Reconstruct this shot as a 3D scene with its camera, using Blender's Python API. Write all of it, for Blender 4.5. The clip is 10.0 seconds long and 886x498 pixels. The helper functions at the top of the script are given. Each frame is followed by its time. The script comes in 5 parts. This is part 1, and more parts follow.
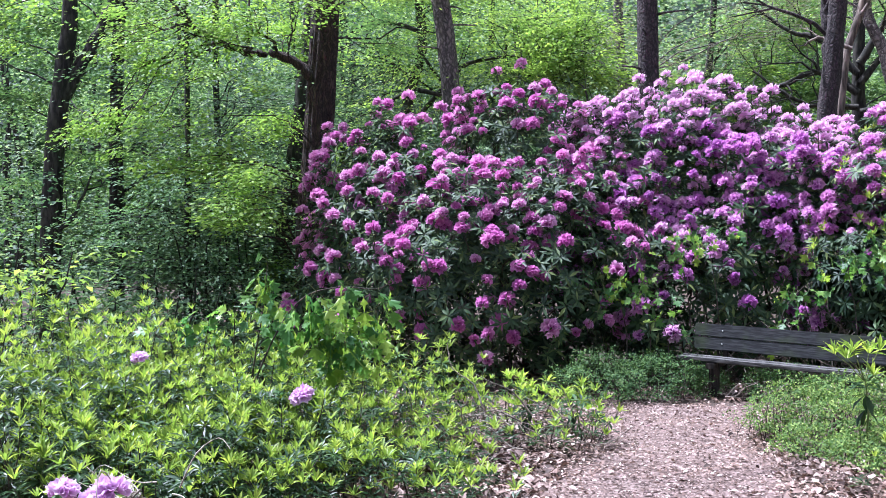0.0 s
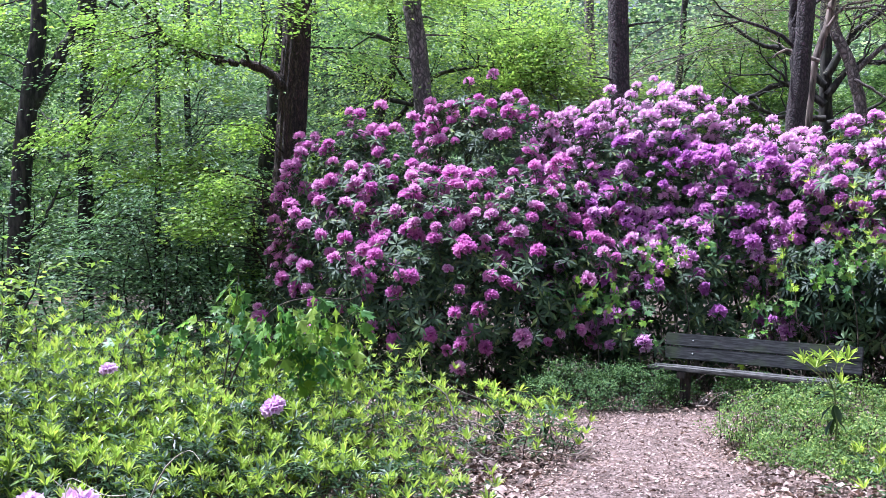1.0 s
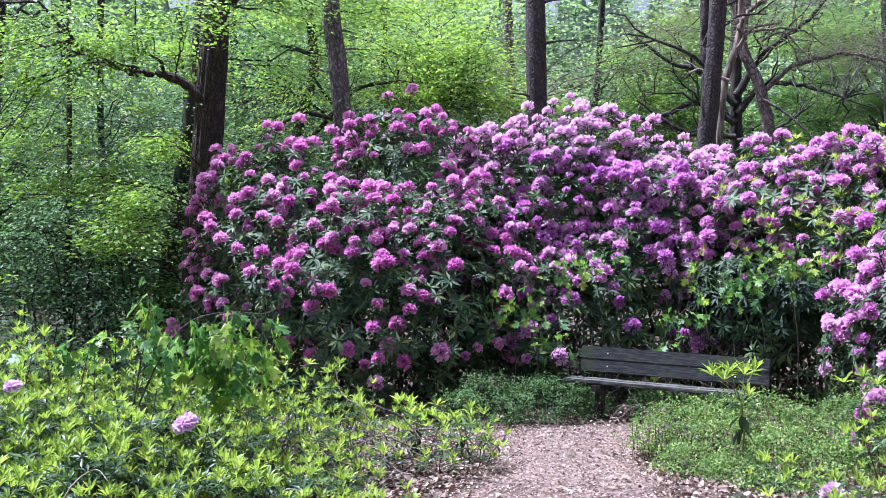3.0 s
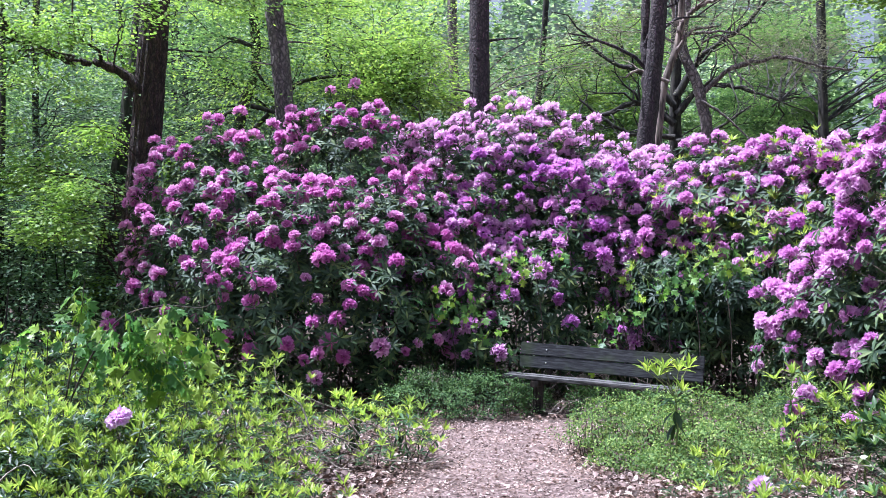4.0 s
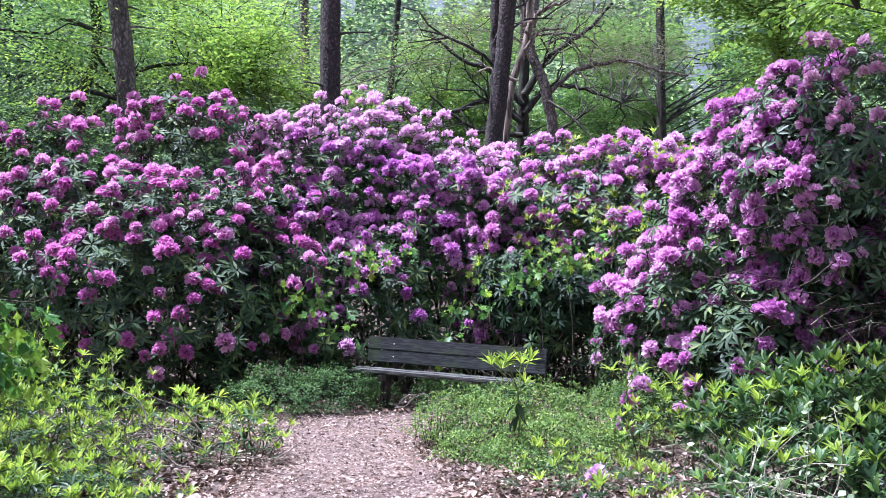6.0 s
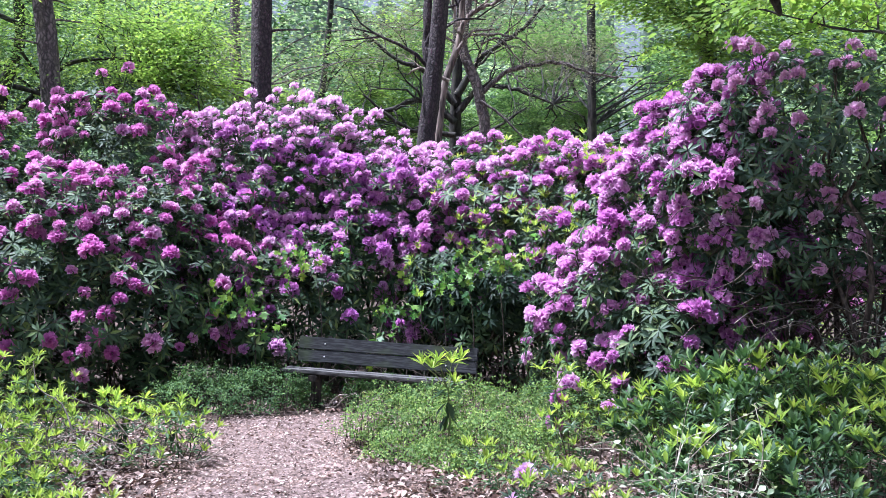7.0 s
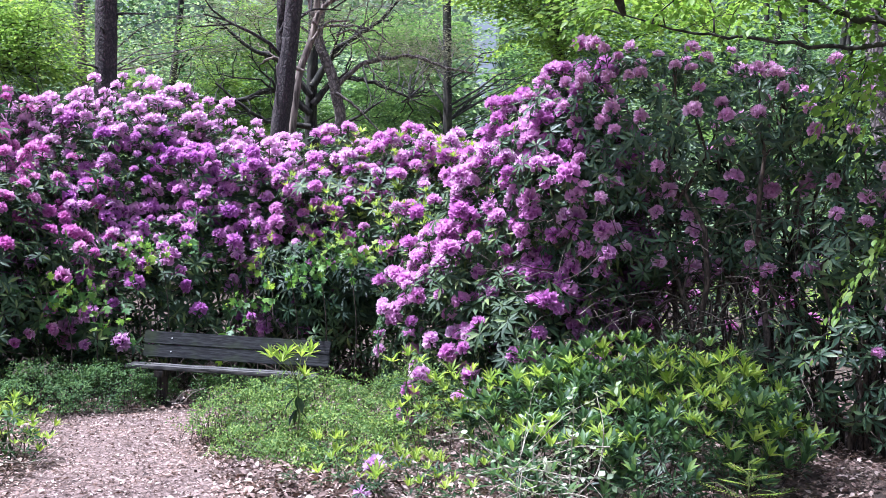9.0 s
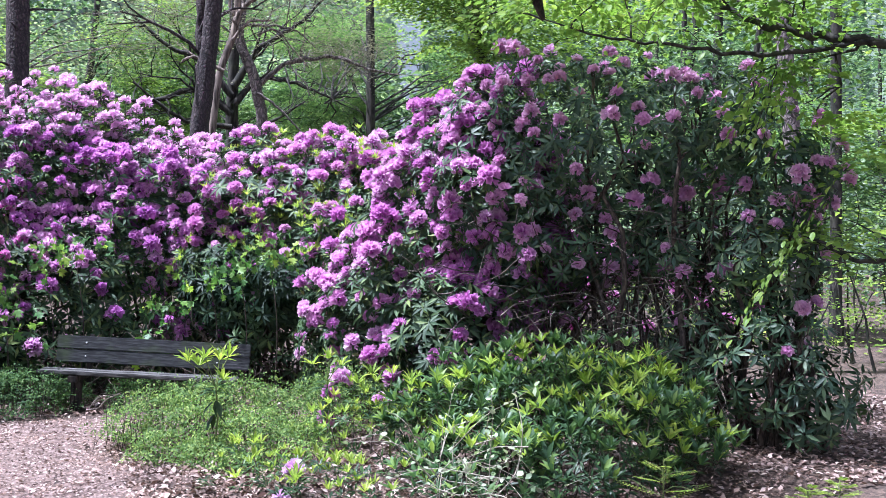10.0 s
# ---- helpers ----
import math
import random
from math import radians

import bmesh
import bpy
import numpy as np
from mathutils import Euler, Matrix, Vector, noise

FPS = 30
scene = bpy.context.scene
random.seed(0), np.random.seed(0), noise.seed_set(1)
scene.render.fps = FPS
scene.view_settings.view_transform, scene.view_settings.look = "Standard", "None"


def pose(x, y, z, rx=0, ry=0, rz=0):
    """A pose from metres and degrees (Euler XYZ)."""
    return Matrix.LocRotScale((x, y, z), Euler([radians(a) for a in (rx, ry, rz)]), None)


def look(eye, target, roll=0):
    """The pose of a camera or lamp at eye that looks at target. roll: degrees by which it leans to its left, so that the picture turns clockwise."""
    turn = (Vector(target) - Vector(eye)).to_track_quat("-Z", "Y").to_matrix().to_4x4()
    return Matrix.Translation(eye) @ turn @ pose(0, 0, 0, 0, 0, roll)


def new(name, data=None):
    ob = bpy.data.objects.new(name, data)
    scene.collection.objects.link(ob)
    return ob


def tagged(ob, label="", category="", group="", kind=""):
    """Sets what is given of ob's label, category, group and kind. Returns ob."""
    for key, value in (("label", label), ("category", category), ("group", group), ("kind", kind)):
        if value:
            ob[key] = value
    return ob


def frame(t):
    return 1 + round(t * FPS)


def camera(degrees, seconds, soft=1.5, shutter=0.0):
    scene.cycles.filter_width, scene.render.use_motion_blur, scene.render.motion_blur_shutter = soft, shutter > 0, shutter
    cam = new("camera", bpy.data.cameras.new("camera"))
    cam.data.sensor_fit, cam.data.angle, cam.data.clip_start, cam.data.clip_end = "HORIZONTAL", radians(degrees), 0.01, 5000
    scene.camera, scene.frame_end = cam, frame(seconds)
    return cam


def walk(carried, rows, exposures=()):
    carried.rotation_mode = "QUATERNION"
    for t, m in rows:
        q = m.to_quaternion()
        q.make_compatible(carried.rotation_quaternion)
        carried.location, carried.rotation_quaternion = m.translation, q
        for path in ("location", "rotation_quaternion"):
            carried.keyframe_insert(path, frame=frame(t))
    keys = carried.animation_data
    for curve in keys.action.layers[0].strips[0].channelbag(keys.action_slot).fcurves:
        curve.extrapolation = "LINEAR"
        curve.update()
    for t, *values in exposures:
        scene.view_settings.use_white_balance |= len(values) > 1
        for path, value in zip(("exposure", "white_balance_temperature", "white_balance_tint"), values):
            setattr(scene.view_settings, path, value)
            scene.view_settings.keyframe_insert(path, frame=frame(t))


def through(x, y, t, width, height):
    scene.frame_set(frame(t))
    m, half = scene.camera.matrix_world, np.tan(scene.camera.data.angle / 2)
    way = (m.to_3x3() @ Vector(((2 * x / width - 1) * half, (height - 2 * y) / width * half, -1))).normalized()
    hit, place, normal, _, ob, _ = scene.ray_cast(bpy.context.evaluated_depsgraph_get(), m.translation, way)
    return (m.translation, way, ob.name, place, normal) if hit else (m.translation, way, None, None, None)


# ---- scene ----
cam = camera(47.81, 10.0, soft=0.8)

# seconds, eye x, y, z, heading clockwise from +y, tilt, roll (degrees)
ROWS = [
    (0.0, -0.069, 0.008, 1.600, -13.59, -0.12, -0.99), (0.5, -0.072, 0.005, 1.604, -12.88, 0.08, -1.01),
    (1.0, -0.072, 0.011, 1.607, -11.98, 0.39, -0.98), (1.5, -0.068, 0.006, 1.604, -10.98, 0.74, -0.99),
    (2.0, -0.057, 0.010, 1.606, -9.92, 1.00, -1.04), (2.5, -0.048, 0.010, 1.609, -8.75, 1.16, -1.06),
    (4.0, -0.016, 0.004, 1.601, -4.18, 0.87, -0.37), (4.5, -0.010, 0.010, 1.601, -2.10, 0.67, -0.10),
    (5.0, 0.000, 0.000, 1.600, 0.09, 0.55, 0.00), (5.5, 0.007, -0.002, 1.601, 2.27, 0.53, 0.01),
    (7.0, 0.035, -0.003, 1.608, 8.13, 0.46, 0.13), (7.5, 0.051, 0.000, 1.602, 9.99, 0.43, 0.19),
    (8.0, 0.058, 0.006, 1.600, 11.97, 0.30, 0.27), (8.5, 0.072, 0.014, 1.594, 14.08, 0.20, 0.28),
    (9.0, 0.093, 0.011, 1.597, 16.26, 0.12, 0.30), (9.5, 0.108, 0.007, 1.597, 18.52, 0.15, 0.33),
    (10.0, 0.122, 0.001, 1.598, 20.57, 0.24, 0.23)]


def facing(x, y, z, heading, tilt, roll):
    a, b = radians(heading), radians(tilt)
    return look((x, y, z), (x + math.sin(a) * math.cos(b), y + math.cos(a) * math.cos(b), z + math.sin(b)), roll)


walk(cam, [(row[0], facing(*row[1:])) for row in ROWS], [(0.0, 1.16, 5300, 19), (5.0, 1.15, 5300, 19), (8.0, 1.20, 5300, 19), (10.0, 1.20, 5300, 19)])

# ---- light: hazy sun, high, from one side ----
SUN_ELEV, SUN_HEAD = 68.0, -80.0
world = bpy.data.worlds.new("world")
scene.world = world
world.use_nodes = True
wn, wl = world.node_tree.nodes, world.node_tree.links
wn.clear()
sky = wn.new("ShaderNodeTexSky")
sky.sky_type, sky.sun_disc = "NISHITA", False
sky.sun_elevation, sky.sun_rotation = radians(SUN_ELEV), radians(SUN_HEAD)
sky.air_density, sky.dust_density, sky.ozone_density = 1.0, 6.0, 0.6
wb, wo = wn.new("ShaderNodeBackground"), wn.new("ShaderNodeOutputWorld")
wb.inputs["Strength"].default_value = 0.078
haze = wn.new("ShaderNodeHueSaturation")
haze.inputs["Saturation"].default_value, haze.inputs["Value"].default_value = 0.48, 1.0
wl.new(sky.outputs[0], haze.inputs["Color"])
wl.new(haze.outputs[0], wb.inputs[0])
wl.new(wb.outputs[0], wo.inputs[0])
sun = new("sun", bpy.data.lights.new("sun", "SUN"))
sun.data.energy, sun.data.angle, sun.data.color = 5.0, radians(2.0), (1.0, 0.97, 0.92)
sa, sb = radians(SUN_HEAD), radians(SUN_ELEV)
sun.matrix_world = look((30 * math.sin(sa) * math.cos(sb), 30 * math.cos(sa) * math.cos(sb), 30 * math.sin(sb)), (0, 0, 0))

# ---- materials ----


def node_mat(name):
    m = bpy.data.materials.new(name)
    m.use_nodes = True
    m.node_tree.nodes.clear()
    return m, m.node_tree.nodes, m.node_tree.links


def ramp(n, l, fac, stops):
    r = n.new("ShaderNodeValToRGB")
    els = r.color_ramp.elements
    while len(els) < len(stops):
        els.new(0.5)
    for e, (p, c) in zip(els, stops):
        e.position, e.color = p, (*c, 1)
    l.new(fac, r.inputs[0])
    return r.outputs[0]


def noise_tex(n, l, scale, detail=4.0, vec=None, stretch=None):
    t = n.new("ShaderNodeTexNoise")
    t.inputs["Scale"].default_value, t.inputs["Detail"].default_value = scale, detail
    if vec is None:
        co = n.new("ShaderNodeTexCoord")
        vec = co.outputs["Object"]
    if stretch:
        mp = n.new("ShaderNodeMapping")
        mp.inputs["Scale"].default_value = stretch
        l.new(vec, mp.inputs[0])
        vec = mp.outputs[0]
    l.new(vec, t.inputs["Vector"])
    return t.outputs["Fac"]


def mixed(n, l, fac, a, b, mode="MIX"):
    m = n.new("ShaderNodeMix")
    m.data_type, m.blend_type = "RGBA", mode
    for sock, v in ((m.inputs[0], fac), (m.inputs[6], a), (m.inputs[7], b)):
        if isinstance(v, (int, float)):
            sock.default_value = v
        elif isinstance(v, tuple):
            sock.default_value = (*v, 1)
        else:
            l.new(v, sock)
    return m.outputs[2]


def leaf_mat(name, stops, through=0.35, rough=0.45, warm=(1.1, 1.12, 0.75), island=True, gloss=0.4, patch=((0.72, 0.74, 0.76), (1.15, 1.15, 1.1)), reach=1.7):
    """Foliage: each leaf its own tone, a patchy drift over the plant, light shining through the blade."""
    m, n, l = node_mat(name)
    geo = n.new("ShaderNodeNewGeometry")
    if island:
        src = geo.outputs["Random Per Island"]
    else:
        src = n.new("ShaderNodeObjectInfo").outputs["Random"]
    col = ramp(n, l, src, stops)
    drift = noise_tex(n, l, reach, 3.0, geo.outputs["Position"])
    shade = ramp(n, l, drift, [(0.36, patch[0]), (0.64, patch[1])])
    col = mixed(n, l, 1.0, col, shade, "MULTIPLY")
    p = n.new("ShaderNodeBsdfPrincipled")
    l.new(col, p.inputs["Base Color"])
    p.inputs["Roughness"].default_value = rough
    p.inputs["Specular IOR Level"].default_value = gloss
    tr = n.new("ShaderNodeBsdfTranslucent")
    l.new(mixed(n, l, 1.0, col, warm, "MULTIPLY"), tr.inputs[0])
    mx, out = n.new("ShaderNodeMixShader"), n.new("ShaderNodeOutputMaterial")
    mx.inputs[0].default_value = through
    l.new(p.outputs[0], mx.inputs[1])
    l.new(tr.outputs[0], mx.inputs[2])
    l.new(mx.outputs[0], out.inputs[0])
    return m


def petal_mat(name, throat, stops):
    """Petals: each flower head its own tone, deep throats, pale frilled rims, thin enough to glow."""
    m, n, l = node_mat(name)
    col = ramp(n, l, n.new("ShaderNodeObjectInfo").outputs["Random"], stops)
    ln = n.new("ShaderNodeVectorMath")
    ln.operation = "LENGTH"
    l.new(n.new("ShaderNodeTexCoord").outputs["Object"], ln.inputs[0])
    rim = ramp(n, l, ln.outputs["Value"], [(0.45, (0, 0, 0)), (0.98, (1, 1, 1))])
    col = mixed(n, l, rim, throat, col)
    p = n.new("ShaderNodeBsdfPrincipled")
    l.new(col, p.inputs["Base Color"])
    p.inputs["Roughness"].default_value, p.inputs["Specular IOR Level"].default_value = 0.6, 0.2
    tr, mx, out = n.new("ShaderNodeBsdfTranslucent"), n.new("ShaderNodeMixShader"), n.new("ShaderNodeOutputMaterial")
    l.new(col, tr.inputs[0])
    mx.inputs[0].default_value = 0.45
    l.new(p.outputs[0], mx.inputs[1])
    l.new(tr.outputs[0], mx.inputs[2])
    l.new(mx.outputs[0], out.inputs[0])
    return m


def bark_mat(name, dark, light, scale=6.0, stretch=(1, 1, 0.18), depth=0.5, moss=0.0, plates=False, cell=0.45):
    m, n, l = node_mat(name)
    co = n.new("ShaderNodeTexCoord").outputs["Object"]
    ridge = noise_tex(n, l, scale * 3, 6.0, co, stretch)
    if plates:
        v = n.new("ShaderNodeTexVoronoi")
        v.feature = "DISTANCE_TO_EDGE"
        v.inputs["Scale"].default_value = scale * 4.2
        mp = n.new("ShaderNodeMapping")
        mp.inputs["Scale"].default_value = (1, 1, cell)
        warp = n.new("ShaderNodeVectorMath")
        warp.operation = "ADD"
        nz = n.new("ShaderNodeTexNoise")
        nz.inputs["Scale"].default_value = 9.0
        l.new(co, nz.inputs["Vector"])
        sc = n.new("ShaderNodeVectorMath")
        sc.operation = "SCALE"
        sc.inputs[3].default_value = 0.12
        l.new(nz.outputs["Color"], sc.inputs[0])
        l.new(co, warp.inputs[0])
        l.new(sc.outputs[0], warp.inputs[1])
        l.new(warp.outputs[0], mp.inputs[0])
        l.new(mp.outputs[0], v.inputs["Vector"])
        edge = ramp(n, l, v.outputs["Distance"], [(0.0, (0.0, 0.0, 0.0)), (0.3, (1.0, 1.0, 1.0))])
        ridge = mixed(n, l, 0.55, edge, ridge)
        ridge_fac = n.new("ShaderNodeRGBToBW")
        l.new(ridge, ridge_fac.inputs[0])
        ridge = ridge_fac.outputs[0]
        lo, hi = 0.25, 0.85
    else:
        lo, hi = 0.43, 0.60
    col = ramp(n, l, ridge, [(lo, dark), (hi, light)])
    patch = noise_tex(n, l, 1.6, 5.0, co)
    col = mixed(n, l, 1.0, col, ramp(n, l, patch, [(0.3, (0.75, 0.76, 0.78)), (0.7, (1.15, 1.14, 1.12))]), "MULTIPLY")
    if moss:
        mf = ramp(n, l, noise_tex(n, l, 2.6, 6.0, co), [(0.5, (0, 0, 0)), (0.72, (moss, moss, moss))])
        col = mixed(n, l, mf, col, (0.06, 0.085, 0.03))
    p, out, bu = n.new("ShaderNodeBsdfPrincipled"), n.new("ShaderNodeOutputMaterial"), n.new("ShaderNodeBump")
    bu.inputs["Strength"].default_value, bu.inputs["Distance"].default_value = depth, 0.03
    l.new(ridge, bu.inputs["Height"])
    l.new(bu.outputs[0], p.inputs["Normal"])
    l.new(col, p.inputs["Base Color"])
    p.inputs["Roughness"].default_value = 0.9
    l.new(p.outputs[0], out.inputs[0])
    return m


def earth_mat(name, tones, fleck):
    m, n, l = node_mat(name)
    co = n.new("ShaderNodeNewGeometry").outputs["Position"]
    col = ramp(n, l, noise_tex(n, l, 0.8, 8.0, co), tones)
    v = n.new("ShaderNodeTexVoronoi")
    v.inputs["Scale"].default_value = 26.0
    l.new(co, v.inputs["Vector"])
    bw = n.new("ShaderNodeRGBToBW")
    l.new(v.outputs["Color"], bw.inputs[0])
    col = mixed(n, l, ramp(n, l, bw.outputs[0], [(0.35, (0, 0, 0)), (0.75, (0.75, 0.75, 0.75))]), col, fleck)
    fine = noise_tex(n, l, 60.0, 4.0, co)
    col = mixed(n, l, 1.0, col, ramp(n, l, fine, [(0.3, (0.6, 0.6, 0.6)), (0.7, (1.25, 1.25, 1.25))]), "MULTIPLY")
    p, out, bu = n.new("ShaderNodeBsdfPrincipled"), n.new("ShaderNodeOutputMaterial"), n.new("ShaderNodeBump")
    bu.inputs["Strength"].default_value, bu.inputs["Distance"].default_value = 0.7, 0.02
    l.new(fine, bu.inputs["Height"])
    l.new(bu.outputs[0], p.inputs["Normal"])
    l.new(col, p.inputs["Base Color"])
    p.inputs["Roughness"].default_value = 0.95
    l.new(p.outputs[0], out.inputs[0])
    return m


M_RHODO = leaf_mat("rhododendron_leaf", [(0.0, (0.03, 0.06, 0.034)), (0.5, (0.058, 0.105, 0.05)), (0.82, (0.095, 0.155, 0.065)), (1.0, (0.21, 0.27, 0.085))], 0.22, 0.56, gloss=0.36)
# rhododendron leaf with the shade of the bush's depth put into its colour
M_SHADE = leaf_mat("shade_toned_rhododendron_leaf", [(0.0, (0.016, 0.034, 0.022)), (0.7, (0.03, 0.06, 0.032)), (1.0, (0.06, 0.095, 0.04))], 0.15, 0.5, gloss=0.22)
M_DARKLEAF = leaf_mat("shaded_rhododendron_leaf", [(0.0, (0.03, 0.07, 0.042)), (0.6, (0.07, 0.13, 0.07)), (1.0, (0.14, 0.20, 0.085))], 0.26, 0.5, gloss=0.6)
M_SHOOT = leaf_mat("young_shoot_leaf", [(0.0, (0.19, 0.30, 0.05)), (0.5, (0.31, 0.44, 0.07)), (1.0, (0.46, 0.54, 0.10))], 0.48, 0.45)
M_LOW = leaf_mat("shrub_leaf", [(0.0, (0.018, 0.042, 0.02)), (0.6, (0.038, 0.085, 0.032)), (1.0, (0.09, 0.16, 0.05))], 0.3, 0.4)
M_MID = leaf_mat("fresh_green_leaf", [(0.0, (0.042, 0.09, 0.042)), (0.6, (0.085, 0.165, 0.064)), (0.9, (0.17, 0.28, 0.085)), (1.0, (0.31, 0.42, 0.095))], 0.37, 0.45)
# darker copy of the bilberry leaf, with the bench's shade in its colour
M_FINEDARK = leaf_mat("bilberry_leaf_shade_toned", [(0.0, (0.04, 0.09, 0.035)), (0.6, (0.09, 0.17, 0.06)), (1.0, (0.18, 0.28, 0.09))], 0.3, 0.6, gloss=0.2)
M_FINE = leaf_mat("bilberry_leaf", [(0.0, (0.075, 0.14, 0.045)), (0.6, (0.165, 0.27, 0.08)), (1.0, (0.36, 0.45, 0.14))], 0.40, 0.6, gloss=0.2)
M_OAK = leaf_mat("oak_leaf", [(0.0, (0.16, 0.28, 0.06)), (0.6, (0.25, 0.39, 0.085)), (1.0, (0.36, 0.49, 0.12))], 0.56, 0.45, patch=((0.7, 0.74, 0.78), (1.2, 1.18, 1.05)), reach=0.9)
M_SAPLING = leaf_mat("young_oak_leaf", [(0.0, (0.08, 0.20, 0.075)), (0.6, (0.16, 0.33, 0.09)), (1.0, (0.27, 0.45, 0.11))], 0.6, 0.4)
# oak leaf copy with sunlight put into its pale yellow-green
M_SUNLIT = leaf_mat("sun_toned_oak_leaf", [(0.0, (0.24, 0.40, 0.06)), (1.0, (0.38, 0.52, 0.09))], 0.55, 0.4)
# woodland patches: cool dark and warm bright multipliers colour in shade and sun
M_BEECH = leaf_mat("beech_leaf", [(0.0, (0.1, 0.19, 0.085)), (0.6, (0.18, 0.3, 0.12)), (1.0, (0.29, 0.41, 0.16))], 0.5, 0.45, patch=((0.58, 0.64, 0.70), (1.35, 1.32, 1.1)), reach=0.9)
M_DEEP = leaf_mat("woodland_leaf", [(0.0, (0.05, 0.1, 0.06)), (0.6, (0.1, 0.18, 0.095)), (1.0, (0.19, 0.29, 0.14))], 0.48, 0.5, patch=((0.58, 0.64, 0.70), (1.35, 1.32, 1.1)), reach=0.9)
# beech leaf copy with sunlight put into its brighter, yellower tones
M_FAN = leaf_mat("sun_toned_beech_leaf", [(0.0, (0.17, 0.28, 0.07)), (0.6, (0.27, 0.40, 0.10)), (1.0, (0.42, 0.52, 0.13))], 0.64, 0.45, patch=((0.6, 0.66, 0.7), (1.2, 1.2, 1.05)), reach=0.9)
M_HEMLOCK = leaf_mat("dark_spray_leaf", [(0.0, (0.10, 0.19, 0.11)), (0.6, (0.17, 0.29, 0.15)), (1.0, (0.26, 0.39, 0.18))], 0.5, 0.5)
# far leaves: the haze of distance is put into these pale tones
M_FAR = leaf_mat("haze_pale_leaf", [(0.0, (0.19, 0.28, 0.18)), (0.6, (0.31, 0.42, 0.29)), (1.0, (0.44, 0.54, 0.40))], 0.5, 0.6, patch=((0.45, 0.52, 0.60), (1.35, 1.32, 1.1)), reach=0.9)
M_NEEDLE = leaf_mat("pine_needle", [(0.0, (0.19, 0.19, 0.15)), (1.0, (0.38, 0.37, 0.30))], 0.3, 0.6)
M_WHITE = leaf_mat("pale_bramble_leaf", [(0.0, (0.16, 0.25, 0.11)), (1.0, (0.52, 0.58, 0.42))], 0.35, 0.35)
M_PINK = petal_mat("magenta_petal", (0.58, 0.11, 0.46), [(0.0, (0.70, 0.26, 0.59)), (0.5, (0.88, 0.43, 0.75)), (1.0, (0.96, 0.63, 0.87))])
M_VIOLET = petal_mat("violet_petal", (0.46, 0.10, 0.49), [(0.0, (0.63, 0.26, 0.64)), (0.5, (0.86, 0.46, 0.79)), (1.0, (0.95, 0.66, 0.89))])
M_PALE = petal_mat("lilac_petal", (0.56, 0.15, 0.53), [(0.0, (0.70, 0.30, 0.66)), (0.5, (0.88, 0.49, 0.80)), (1.0, (0.95, 0.70, 0.90))])
M_DUSTY = petal_mat("dusty_pink_petal", (0.70, 0.34, 0.62), [(0.0, (0.78, 0.44, 0.70)), (1.0, (0.92, 0.64, 0.84))])
M_FAINT = petal_mat("faded_lilac_petal", (0.68, 0.34, 0.66), [(0.0, (0.82, 0.58, 0.83)), (1.0, (0.90, 0.68, 0.90))])
M_LITTER = leaf_mat("dry_leaf", [(0.0, (0.04, 0.025, 0.02)), (0.3, (0.165, 0.105, 0.086)), (0.7, (0.33, 0.228, 0.198)), (1.0, (0.61, 0.48, 0.435))], 0.12, 0.7, (1.1, 1.0, 0.8))
M_OAKBARK = bark_mat("oak_bark", (0.016, 0.011, 0.010), (0.105, 0.066, 0.054), 7.0, (1, 1, 0.17), 1.0, plates=True, cell=0.09)
M_PINEBARK = bark_mat("pine_bark", (0.025, 0.020, 0.022), (0.115, 0.088, 0.085), 6.0, depth=0.9, plates=True)
M_GREYBARK = bark_mat("grey_pine_bark", (0.06, 0.05, 0.05), (0.31, 0.25, 0.24), 4.0, depth=0.9, plates=True)
M_DARKBARK = bark_mat("dark_bark", (0.014, 0.013, 0.011), (0.055, 0.048, 0.04), 6.0, (1, 1, 0.3), 0.5, 0.35)
M_DEADWOOD = bark_mat("dead_wood", (0.10, 0.078, 0.065), (0.34, 0.27, 0.225), 7.0, (1, 1, 0.15), 0.6)
M_STEM = bark_mat("bush_stem", (0.03, 0.022, 0.018), (0.12, 0.09, 0.07), 14.0, (1, 1, 0.3), 0.4)
M_TWIG = bark_mat("grey_twig", (0.10, 0.085, 0.07), (0.28, 0.24, 0.20), 14.0, (1, 1, 0.3), 0.3)
M_DRY = bark_mat("dry_stalk", (0.25, 0.22, 0.17), (0.5, 0.45, 0.37), 14.0, (1, 1, 0.3), 0.2)
M_GREENSTEM = bark_mat("green_stem", (0.10, 0.14, 0.04), (0.22, 0.26, 0.09), 14.0, (1, 1, 0.3), 0.2)
M_GROUND = earth_mat("forest_floor", [(0.3, (0.035, 0.025, 0.02)), (0.7, (0.085, 0.058, 0.045))], (0.17, 0.115, 0.09))
M_PATH = earth_mat("trodden_path", [(0.3, (0.105, 0.068, 0.058)), (0.7, (0.185, 0.128, 0.11))], (0.31, 0.23, 0.205))
M_BENCH = bark_mat("weathered_bench_wood", (0.026, 0.027, 0.030), (0.062, 0.064, 0.068), 19.0, (0.14, 1, 1), 0.16, 0.75)
M_SEAT = bark_mat("weathered_seat_wood", (0.035, 0.034, 0.034), (0.125, 0.12, 0.115), 15.0, (0.12, 1, 1), 0.2)
M_LEG = bark_mat("dark_brown_post", (0.014, 0.011, 0.010), (0.06, 0.046, 0.04), 8.0, (1, 1, 0.2), 0.3)
# tree line paled in its colour to stand for haze
M_DISTANCE = earth_mat("haze_pale_woodland", [(0.35, (0.22, 0.31, 0.22)), (0.65, (0.42, 0.52, 0.42))], (0.36, 0.46, 0.35))
